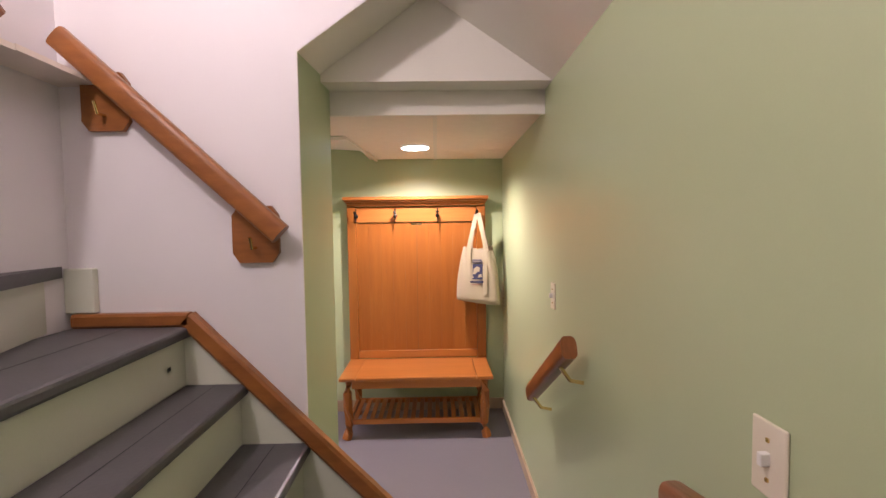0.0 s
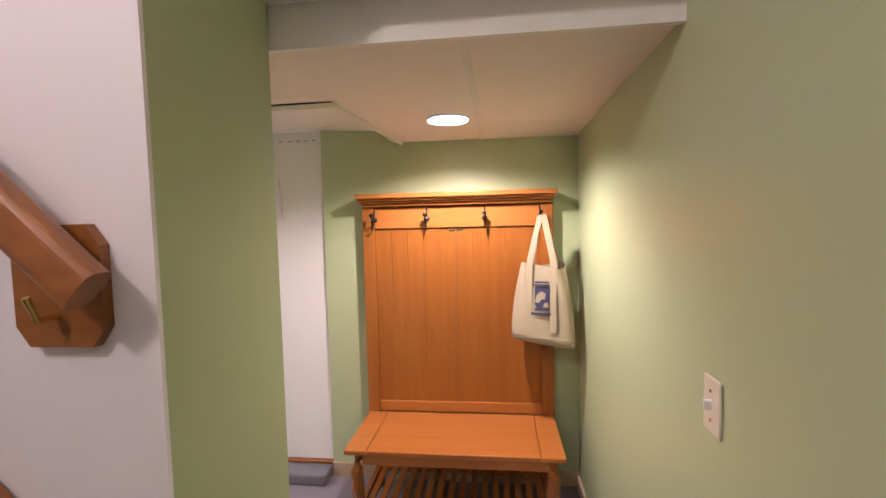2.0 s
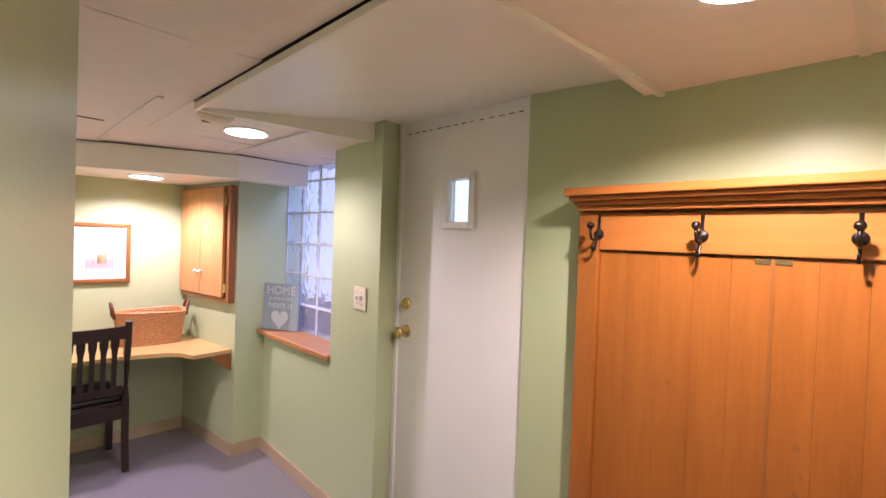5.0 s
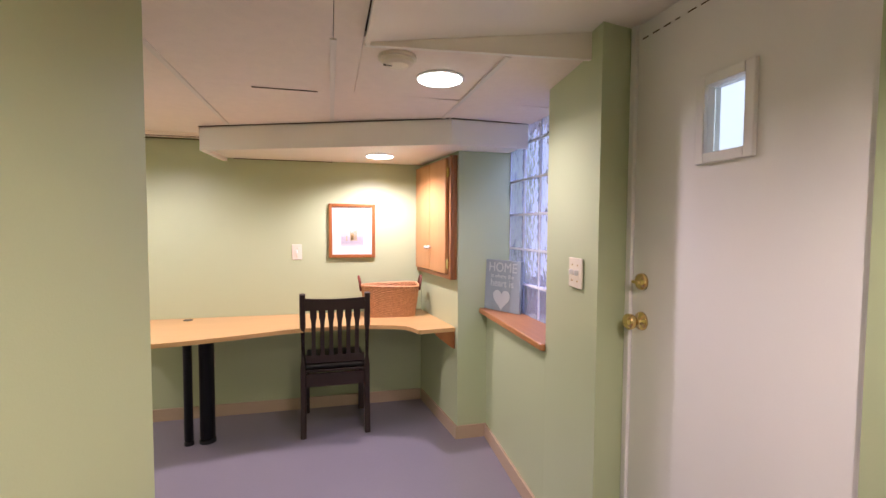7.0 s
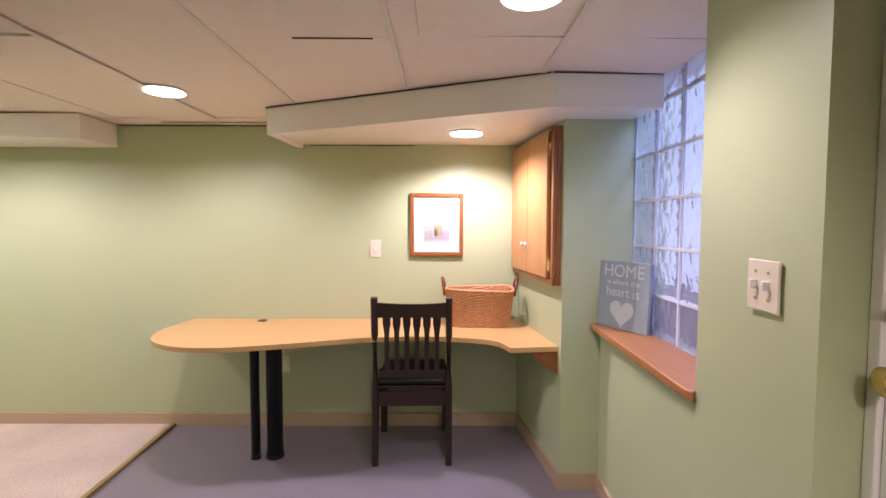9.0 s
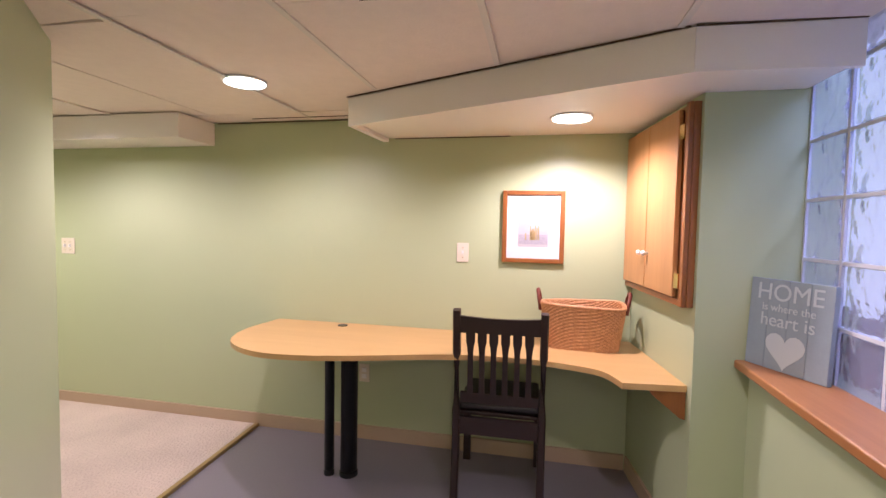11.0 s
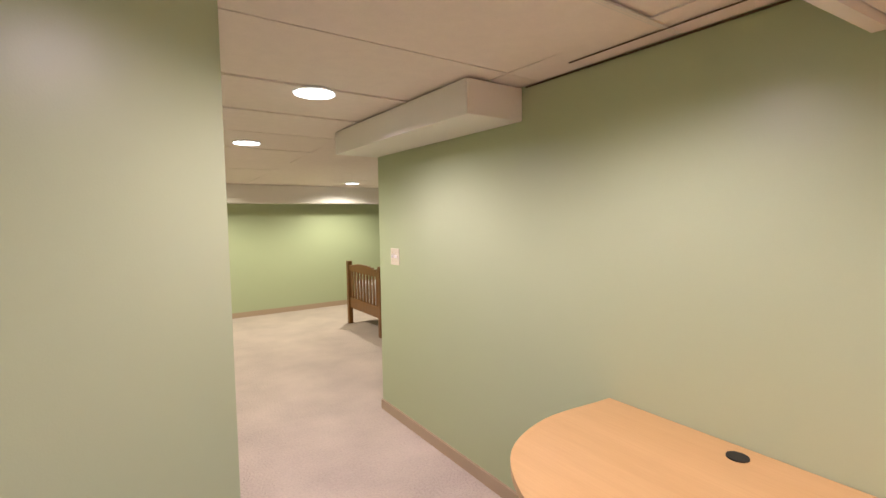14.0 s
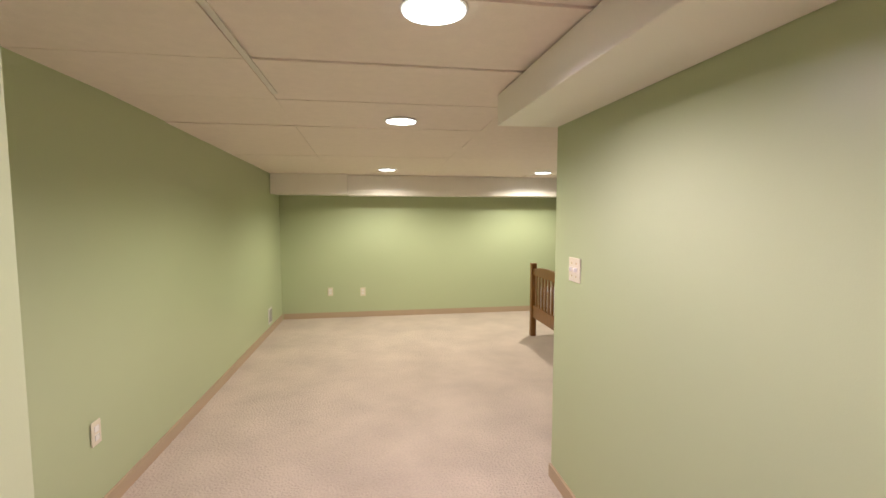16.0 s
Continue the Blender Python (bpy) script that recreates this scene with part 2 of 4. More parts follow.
structure("wall_bedroom_north", prism(B(), [(-7.6, -0.055), (-4.2, -0.055), (-4.2, 0.1), (-7.6, 0.1)], 0.0, 2.25), GREEN, "green painted bedroom wall", "wall")
structure("wall_bedroom_south", prism(B(), [(-7.6, -4.02), (-1.9, -4.02), (-1.9, -4.2), (-7.6, -4.2)], 0.0, 2.25), GREEN, "green painted far bedroom wall", "wall")
structure("wall_bedroom_west", prism(B(), [(-7.5, -4.1), (-7.35, -4.1), (-7.35, 0.0), (-7.5, 0.0)], 0.0, 2.25), GREEN, "green painted bedroom end wall", "wall")
structure("wall_bedroom_east", prism(B(), [(-1.975, -4.02), (-1.83, 1.60), (-1.72, 1.60), (-1.72, -4.02)], 0.0, 2.25), GREEN, "green painted long bedroom wall", "wall")
structure("wall_partition", prism(B(), [(-0.73, STAIR_Y + 0.01), E1, E1B, E2, (-2.73, 1.58), (-1.72, 1.60), (-1.72, STAIR_Y + 0.01)], 0.0, 2.25), GREEN, "green painted partition round the stairs", "wall")
# stairwell shell
structure("wall_stair_white", prism(B(), [(-1.72, STAIR_Y), (-0.73, STAIR_Y), (-0.73, STAIR_Y + 0.01), (-1.72, STAIR_Y + 0.01)], 0.0, 4.0), WHITE_WALL, "white painted stairwell wall", "wall")
up_ = B()
tri_ = [(-0.73, 2.1335), (RIDGE_X, 2.4655), (RIDGE_X, 4.0), (-0.73, 4.0)]
lo_, hi_ = ([up_.verts.new((x, y, z)) for x, z in tri_] for y in (STAIR_Y, STAIR_Y + 0.01))
up_.faces.new(lo_)
up_.faces.new(hi_[::-1])
for k in range(4):
    up_.faces.new((lo_[k], lo_[(k + 1) % 4], hi_[(k + 1) % 4], hi_[k]))
structure("wall_stair_upper", up_, WHITE_WALL, "white painted upper stairwell wall", "wall")
structure("wall_stair_side", prism(B(), [(RIDGE_X, 0.2), (RIDGE_X + 0.05, 0.2), (RIDGE_X + 0.05, 2.722), (RIDGE_X, 2.722)], RIDGE_Z + 0.002, 4.0), WHITE_WALL, "white painted wall above the soffit", "wall")
structure("wall_stair_back", prism(B(), [(-1.72, -1.2), (0.5, -1.2), (0.5, -1.3), (-1.72, -1.3)], 0.0, 4.0), WHITE_WALL, "white painted wall behind the landing", "wall")
structure("wall_stair_west", prism(B(), [(-1.70, -1.2), (-1.60, -1.2), (-1.60, STAIR_Y), (-1.70, STAIR_Y)], 0.0, 4.0), WHITE_WALL, "white painted wall at the turn of the stairs", "wall")

# ---- structure: ceilings ----
ceil = B()
AX = [-7.45] + [round(-0.227 - 1.22 * k, 3) for k in range(5, -1, -1)] + [0.5]
AY = [-4.05] + [round(3.955 - 0.61 * k, 3) for k in range(13, -1, -1)] + [4.62]
rng = random.Random(4)


def slab(x0, x1, y0, y1):
    d = rng.uniform(-0.0025, 0.0025)
    tilt = rng.uniform(-0.0025, 0.0025) * (2.4 if rng.random() < 0.2 else 1.0)
    vs = []
    for dz in (0.0, 0.018):
        for x, y, k in ((x0, y0, 1), (x1, y0, 1), (x1, y1, -1), (x0, y1, -1)):
            vs.append(ceil.verts.new((x, y, ceil_z(y) + d + tilt * k + dz)))
    for f in ((3, 2, 1, 0), (4, 5, 6, 7), (0, 1, 5, 4), (1, 2, 6, 5), (2, 3, 7, 6), (3, 0, 4, 7)):
        ceil.faces.new([vs[i] for i in f])


for i in range(len(AX) - 1):
    for j in range(len(AY) - 1):
        g = 0.0011
        x0, x1, y0, y1 = AX[i] + g, AX[i + 1] - g, AY[j] + g, AY[j + 1] - g
        cx, cy = (x0 + x1) / 2, (y0 + y1) / 2
        if cy < 1.6 and cx > -1.75:
            continue
        if cy > 1.6 and x1 > -1.0 and y1 < 2.88:
            continue
        if x1 > -0.75 and y0 < 2.88:
            y0 = 2.885
        if x1 > -2.03 and x0 < -0.76 and y1 > 3.5:
            # cut round the raised panel at the door
            slab(x0, min(x1, -0.746), y0, 3.441) if y0 < 3.4 else None
            if x0 < -2.03:
                slab(x0, -2.0235, max(y0, 3.4425), y1)
            if x1 > -0.72 and x0 < -0.72:
                slab(-0.744, x1, y0, y1)
            continue
        slab(x0, x1, y0, y1)
structure("ceiling", ceil, TILE, "textured white ceiling tiles with loose uneven joints", "ceiling")
structure("ceiling_void", prism(B(), [(-7.5, -4.15), (-1.72, -4.15), (-1.72, 2.5), (-0.73, 2.86), (0.5, 2.86), (0.5, 4.66), (-7.5, 4.66)], 2.26, 2.3), GAP, "dark void above the ceiling tiles", "ceiling")
bars = B()
for x, y0, y1 in ((-0.227, 2.89, 4.37), (-2.685, -0.2, 1.64)):
    box(bars, x - 0.011, x + 0.011, y0, y1, 2.0035, 2.009)
for y, x0, x1 in ((2.125, -4.05, -2.45), (2.735, -3.52, -2.06), (3.345, -3.27, -2.06), (3.955, -3.02, -2.06)):
    box(bars, x0, x1, y - 0.011, y + 0.011, 2.003, 2.0085)
structure("ceiling_bars", bars, TBAR, "white ceiling grid bars", "ceiling")


def sheet(name, P, thick, mat, label, category):
    bm = B()
    lo = [bm.verts.new(p) for p in P]
    hi = [bm.verts.new(Vector(p) + Vector(thick)) for p in P]
    bm.faces.new(lo)
    bm.faces.new(hi[::-1])
    n = len(P)
    for i in range(n):
        bm.faces.new((lo[i], lo[(i + 1) % n], hi[(i + 1) % n], hi[i]))
    structure(name, bm, mat, label, category)


# raised panel sloping up to the door
sheet("ceiling_panel", [(-2.0, 3.46, 1.986), (-0.765, 3.46, 2.004), (-0.70, 4.37, 2.075), (-1.175, 4.372, 2.10), (-1.96, 4.40, 2.106)], (0, 0, 0.012), WHITE, "white panel sloping up above the door", "ceiling")
sheet("ceiling_panel_side", [(-2.022, 3.445, 1.976), (-1.985, 4.235, 1.99), (-1.985, 4.235, 2.15), (-2.022, 3.445, 2.003)], (0.018, 0, 0), WHITE, "white wedge board beside the raised panel", "trim")
sheet("ceiling_panel_front", [(-2.003, 3.445, 1.976), (-0.765, 3.445, 1.994), (-0.765, 3.445, 2.012), (-2.003, 3.445, 2.002)], (0, 0.014, 0), WHITE, "white edge board of the raised panel", "trim")
sheet("ceiling_panel_edge", [(-0.764, 3.445, 1.995), (-0.698, 4.365, 1.995), (-0.698, 4.365, 2.10), (-0.764, 3.445, 2.02)], (0.018, 0, 0), WHITE, "white edge board of the raised panel", "trim")

# header and low ceiling at the foot of the stairs
structure("ceiling_header", prism(B(), [(-0.73, 2.722), (rx_(2.72), 2.722), (rx_(2.86), 2.86), (-0.72, 2.86)], 2.10, 2.75), WHITE, "white header at the foot of the stairs", "ceiling")
structure("ceiling_header_board", prism(B(), [(-0.72, 2.862), (rx_(2.86), 2.862), (rx_(2.88), 2.882), (-0.72, 2.882)], 1.992, 2.2), WHITE, "white board where the ceiling drops", "trim")
# two sloping soffits that meet in a ridge over the foot of the stairs
sheet("ceiling_stair", [(-0.733, 2.462, 2.128), (-0.733, 2.7215, 2.116), (RIDGE_X, 2.7215, RIDGE_Z), (RIDGE_X, 2.462, RIDGE_Z)], (0, 0, 0.05), WHITE, "white soffit sloping up from the stair wall", "ceiling")
sheet("ceiling_soffit", [(rx_(2.72), 2.7215, 2.10), (rx_(0.2), 0.2, 2.10), (RIDGE_X, 0.2, RIDGE_Z), (RIDGE_X, 2.7215, RIDGE_Z)], (0, 0, 0.05), WHITE, "white soffit sloping up from the green wall", "ceiling")
structure("ceiling_stairwell", prism(B(), [(-1.8, -1.3), (0.5, -1.3), (0.5, 2.7), (-1.8, 2.7)], 4.0, 4.08), WHITE, "white stairwell ceiling", "ceiling")

# boxed ducts
structure("duct_box_west", bx(-4.078, -3.763, -0.055, 1.405, 1.857, 2.004, bevel=0.004), WHITE, "white boxed-in duct along the wall", "duct")
structure("duct_box_office", prism(B(), [(-4.078, 2.62), (-3.655, 2.585), (-3.045, 4.0), (-3.055, 4.475), (-3.3335, 4.475), (-3.3335, 4.132), (-4.078, 4.043)], 1.882, 2.003), WHITE, "white boxed-in duct set at an angle over the desk", "duct")
lip = B()
prism(lip, [(-4.078, 2.583), (-3.63, 2.548), (-3.656, 2.582), (-4.078, 2.617)], 1.86, 2.002)
prism(lip, [(-3.63, 2.549), (-3.015, 3.998), (-3.044, 3.999), (-3.656, 2.583)], 1.8605, 2.0022)
prism(lip, [(-3.015, 3.999), (-3.03, 4.475), (-3.054, 4.475), (-3.044, 4.0)], 1.861, 2.0024)
structure("duct_lip", lip, WHITE, "white boards edging the boxed-in duct", "duct")
structure("duct_box_bedroom", bx(-7.3, -2.87, -4.018, -3.62, 1.64, ceil_z(-3.62) - 0.001, bevel=0.004), WHITE, "white boxed-in beam along the far wall", "duct")
structure("duct_box_corner", bx(-2.868, -1.97, -4.018, -3.52, 1.65, ceil_z(-3.52) - 0.001, bevel=0.004), WHITE, "white boxed-in duct in the bedroom corner", "duct")


# dark gaps where tiles and boards stand away from the walls
loose = B()
box(loose, -4.0785, -4.072, 1.43, 2.56, 1.9985, 2.0035)
box(loose, -3.985, -3.98, 1.75, 2.56, 2.0012, 2.0046)
box(loose, -4.0785, -4.073, 2.66, 3.35, 1.8765, 1.8815)
prism(loose, [(-3.615, 2.545), (-3.012, 3.98), (-3.017, 3.986), (-3.62, 2.551)], 2.0026, 2.0062)
prism(loose, [(-3.009, 3.999), (-3.024, 4.475), (-3.031, 4.475), (-3.016, 3.999)], 2.0028, 2.0075)
box(loose, -2.682, -2.676, 3.0, 3.28, 2.0045, 2.0085)
structure("ceiling_gaps", loose, GAP, "dark gaps along loose ceiling edges", "ceiling")


# ---- baseboards ----
def baseboard(a, b, h=0.085, d=0.014):
    a, b = Vector((*a, 0)), Vector((*b, 0))
    along = (b - a).normalized()
    n = Vector((-along.y, along.x, 0)) * d
    pts = [(a.x, a.y), (b.x, b.y), (b.x + n.x, b.y + n.y), (a.x + n.x, a.y + n.y)]
    structure("baseboard", prism(B(), pts, 0.0, h), BASE, "tan rubber baseboard along the wall", "baseboard")


baseboard((-4.079, 4.03), (-4.079, -0.055))
baseboard((-3.322, 4.1355), (-4.06, 4.046))
baseboard((-3.334, 4.334), (-3.334, 4.122))
baseboard((-2.394, 4.286), (-3.32, 4.3335))
baseboard((-1.885, 4.2195), (-2.394, 4.286))
baseboard((rx_(4.36), 4.371), (-1.175, 4.371))
baseboard((rx_(2.5), 2.5), (rx_(4.35), 4.35), 0.07)
baseboard((-1.974, -4.0), (-1.832, 1.59), 0.09)
baseboard((-1.99, -4.019), (-7.3, -4.019), 0.09)
baseboard((-1.385, 3.0195), (-2.772, 1.754))

# ---- stairs ----
def stairs():
    st = thing("staircase", "grey-painted wooden stairs with cream risers", "stairs", kind="structure")
    W = STAIR_Y - 0.005
    zs = [(-0.30, 0.21), (-0.52, 0.44), (-0.736, 0.669), (-0.962, 0.901), (-1.163, 1.125)]
    y0 = 0.85
    part("tread", bx(-0.55, rx_(1.5) - 0.01, -1.19, W, 0.17, 0.21, bevel=0.008), SLATE_STAIR, st)
    part("riser", bx(-0.53, rx_(2) - 0.012, W - 0.04, W - 0.022, 0.002, 0.168), RISER, st)
    for k in range(1, len(zs)):
        x, z = zs[k]
        back = zs[k + 1][0] if k + 1 < len(zs) else -1.57
        part("tread", bx(back - 0.02, x + 0.018, y0, W, z - 0.042, z, bevel=0.012), SLATE_STAIR, st)
        part("tread_joint", bx((back + x) / 2 - 0.0015, (back + x) / 2 + 0.0015, y0 + 0.02, W - 0.002, z - 0.002, z + 0.0006), BLACK, st)
        part("riser", bx(x - 0.03, x - 0.012, y0 + 0.01, W, zs[k - 1][1] + 0.001, z - 0.043), RISER, st)
    # winders that turn towards the upper flight
    for k, z in enumerate((1.355,)):
        a = 2.43
        part("tread", prism(B(), [(-1.60, a), (-1.60, 0.9), (-1.24, 0.9), (-1.24, 1.25)], z - 0.042, z), SLATE_STAIR, st)
        part("riser", prism(B(), [(-1.60, a - 0.08), (-1.60, 0.95), (-1.27, 0.95), (-1.27, 1.27)], z - 0.229, z - 0.043), RISER, st)
    sk = B()
    prof = [(-1.15, 1.16), (-0.42, 0.43), (-0.42, 0.0), (-1.59, 0.0), (-1.59, 1.16)]
    a = [sk.verts.new((x, STAIR_Y - 0.018, z)) for x, z in prof]
    b = [sk.verts.new((x, STAIR_Y - 0.002, z)) for x, z in prof]
    sk.faces.new(a)
    sk.faces.new(b[::-1])
    for i in range(5):
        sk.faces.new((a[i], a[(i + 1) % 5], b[(i + 1) % 5], b[i]))
    part("stringer", sk, RISER, st)
    # stained moulding along the wall
    Y = STAIR_Y - 0.026
    part("moulding", sweep(B(), [(-1.565, Y, 1.152), (-1.145, Y, 1.152)], 0.024, 0.027, 8, 0.5), PINE_Y, st, "red-brown stained wooden moulding")
    part("moulding", sweep(B(), [(-1.155, Y, 1.155), (-0.42, Y, 0.408), (-0.27, Y, 0.256)], 0.024, 0.034, 8, 0.5), PINE_Y, st, "red-brown stained wooden moulding")
    part("skirt_block", bx(-1.599, -1.49, STAIR_Y - 0.03, STAIR_Y - 0.003, 1.18, 1.345, bevel=0.004), RISER, st, "white painted skirting block")
    part("riser_hole", bx(-1.18, -1.1745, STAIR_Y - 0.13, STAIR_Y - 0.11, 0.985, 1.0), BLACK, st, "small dark hole in the riser")


stairs()


def rosette(x, y, z):
    """An octagonal backing plate on the wall."""
    pts = [(-0.085, -0.07), (-0.06, -0.105), (0.06, -0.105), (0.085, -0.07), (0.085, 0.07), (0.06, 0.105), (-0.06, 0.105), (-0.085, 0.07)]
    bm = prism(B(), pts, 0, 0.02)
    bmesh.ops.transform(bm, matrix=Matrix.Translation((x, y, z)) @ Matrix.Rotation(radians(90), 4, "X"), verts=bm.verts)
    return bm


def stair_rail(a, b, plates, label):
    r = thing("handrail", label, "handrail")
    a, b = Vector(a), Vector(b)
    part("rail", sweep(B(), [a, b], 0.026, 0.04, 28, 0.6), PINE_Y, r)
    for x, z in plates:
        part("backplate", rosette(x, STAIR_Y - 0.002, z), PINE_Y, r)
        part("bracket", sweep(B(), [(x, 2.44, z - 0.05), (x, 2.40, z - 0.05), (x, 2.385, z - 0.01)], 0.006), BRASS, r, "brass bracket")


stair_rail((-1.535, 2.385, 2.16), (-0.785, 2.385, 1.462), [(-1.422, 1.949), (-0.896, 1.462)], "red-brown oak handrail on octagonal backplates")
up = thing("handrail", "upper red-brown oak handrail on the white wall", "handrail")
part("rail", sweep(B(), [(-1.525, 2.14, 2.115), (-1.525, 1.2, 2.95)], 0.026, 0.04, 12, 0.55), RAIL_Y, up)
part("backplate", bx(-1.599, -1.58, 1.94, 2.09, 1.98, 2.19, bevel=0.004), PINE_Y, up)
part("bracket", sweep(B(), [(-1.58, 2.02, 2.1), (-1.54, 2.02, 2.1), (-1.525, 2.02, 2.19)], 0.006), BRASS, up, "brass bracket")


def short_rail(y0, z0, y1, z1, label):
    r = thing("handrail", label, "handrail")
    part("rail", sweep(B(), [(rx_(y0) - 0.075, y0, z0), (rx_(y1) - 0.075, y1, z1)], 0.026, 0.038, 28, 0.6), RAIL_Y, r)
    for s in (0.12, 0.85):
        y, z = y0 + (y1 - y0) * s, z0 + (z1 - z0) * s
        x = rx_(y)
        part("bracket", sweep(B(), [(x - 0.004, y, z - 0.10), (x - 0.05, y, z - 0.09), (x - 0.085, y, z - 0.04)], 0.007), BRASS, r, "brass bracket")


short_rail(2.20, 1.085, 2.83, 0.70, "short red-brown oak handrail on brass brackets")
short_rail(0.9, 1.13, 1.53, 0.985, "short red-brown oak handrail on brass brackets")


# ---- wall plates ----
def plate(m, gangs=1, outlet=False, label="ivory light switch plate"):
    """A plate in local x (width), z (height), facing local -y."""
    p = thing("outlet" if outlet else "light_switch", label, "outlet" if outlet else "light switch", m)
    w = 0.07 + 0.046 * (gangs - 1)
    part("plate", bx(-w / 2, w / 2, -0.006, 0, -0.057, 0.057, bevel=0.003), IVORY, p)
    for g in range(gangs):
        cx = (g - (gangs - 1) / 2) * 0.046
        if outlet:
            for dz in (-0.02, 0.02):
                part("socket", bx(cx - 0.016, cx + 0.016, -0.009, -0.006, dz - 0.014, dz + 0.014, bevel=0.003), PLASTIC, p)
        else:
            part("toggle", box(B(), cx - 0.005, cx + 0.005, -0.02, -0.004, -0.008, 0.012, 0.002), PLASTIC, p)
            for dz in (-0.03, 0.03):
                part("screw", bx(cx - 0.003, cx + 0.003, -0.008, -0.006, dz - 0.003, dz + 0.003), BRASS, p)
    return p


plate(pose(rx_(2.70) - 0.001, 2.70, 1.174, 0, 0, -90), 1, label="ivory light switch on the green wall")
plate(pose(rx_(1.394) - 0.001, 1.394, 1.134, 0, 0, -90), 1, label="ivory light switch beside the stair landing")
plate(pose(-2.05, north_y(-2.05) - 0.002, 1.225, 0, 0, -6.3), 2, label="ivory double light switch beside the door")
plate(pose(-4.079, 3.088, 1.20, 0, 0, 90), 1, label="ivory light switch above the desk")
plate(pose(-4.079, 0.18, 1.16, 0, 0, 90), 2, label="ivory double light switch near the wall end")
plate(pose(-4.079, 2.475, 0.42, 0, 0, 90), 1, True, "ivory outlet under the desk")
plate(pose(-2.60, -4.018, 0.37, 0, 0, 180), 1, True, "ivory outlet on the far bedroom wall")
plate(pose(-3.03, -4.018, 0.36, 0, 0, 180), 1, True, "ivory outlet on the far bedroom wall")
plate(pose(-1.876, -0.07, 0.42, 0, 0, -91.5), 1, True, "ivory outlet on the long bedroom wall")
vent = thing("wall_vent", "small white vent low on the bedroom wall", "vent", pose(-1.959, -3.35, 0.22, 0, 0, -91.5))
part("frame", bx(-0.08, 0.08, -0.008, 0, -0.09, 0.09, bevel=0.003), PLASTIC, vent)
for k in range(5):
    part("slat", bx(-0.06, 0.06, -0.012, -0.008, -0.066 + k * 0.03, -0.052 + k * 0.03), BLACK, vent)


# ---- downlights ----
for x, y, z, share, bulb in DOWNLIGHTS:
    d = thing("downlight", "round recessed downlight, switched on", "ceiling light", pose(x, y, z), "downlights")
    part("trim_ring", lathe(B(), [(0.098, 0.0), (0.098, -0.006), (0.084, -0.009), (0.08, 0.0)], seg=32), PLASTIC, d)
    part("diffuser", lathe(B(), [(0.089, -0.0065), (0.09, -0.0115), (0.06, -0.0135)], seg=32), LAMP, d, "glowing diffuser")

smoke = thing("smoke_detector", "round cream smoke detector on the ceiling", "smoke detector", pose(-2.165, 3.57, 2.008))
part("base", lathe(B(), [(0.068, 0.0), (0.07, -0.012), (0.066, -0.014)], seg=28), IVORY, smoke)
part("cover", lathe(B(), [(0.06, -0.014), (0.056, -0.026), (0.04, -0.033), (0.02, -0.034)], seg=28), IVORY, smoke)
part("slot", bx(-0.004, 0.004, -0.05, -0.02, -0.0355, -0.03), BLACK, smoke)


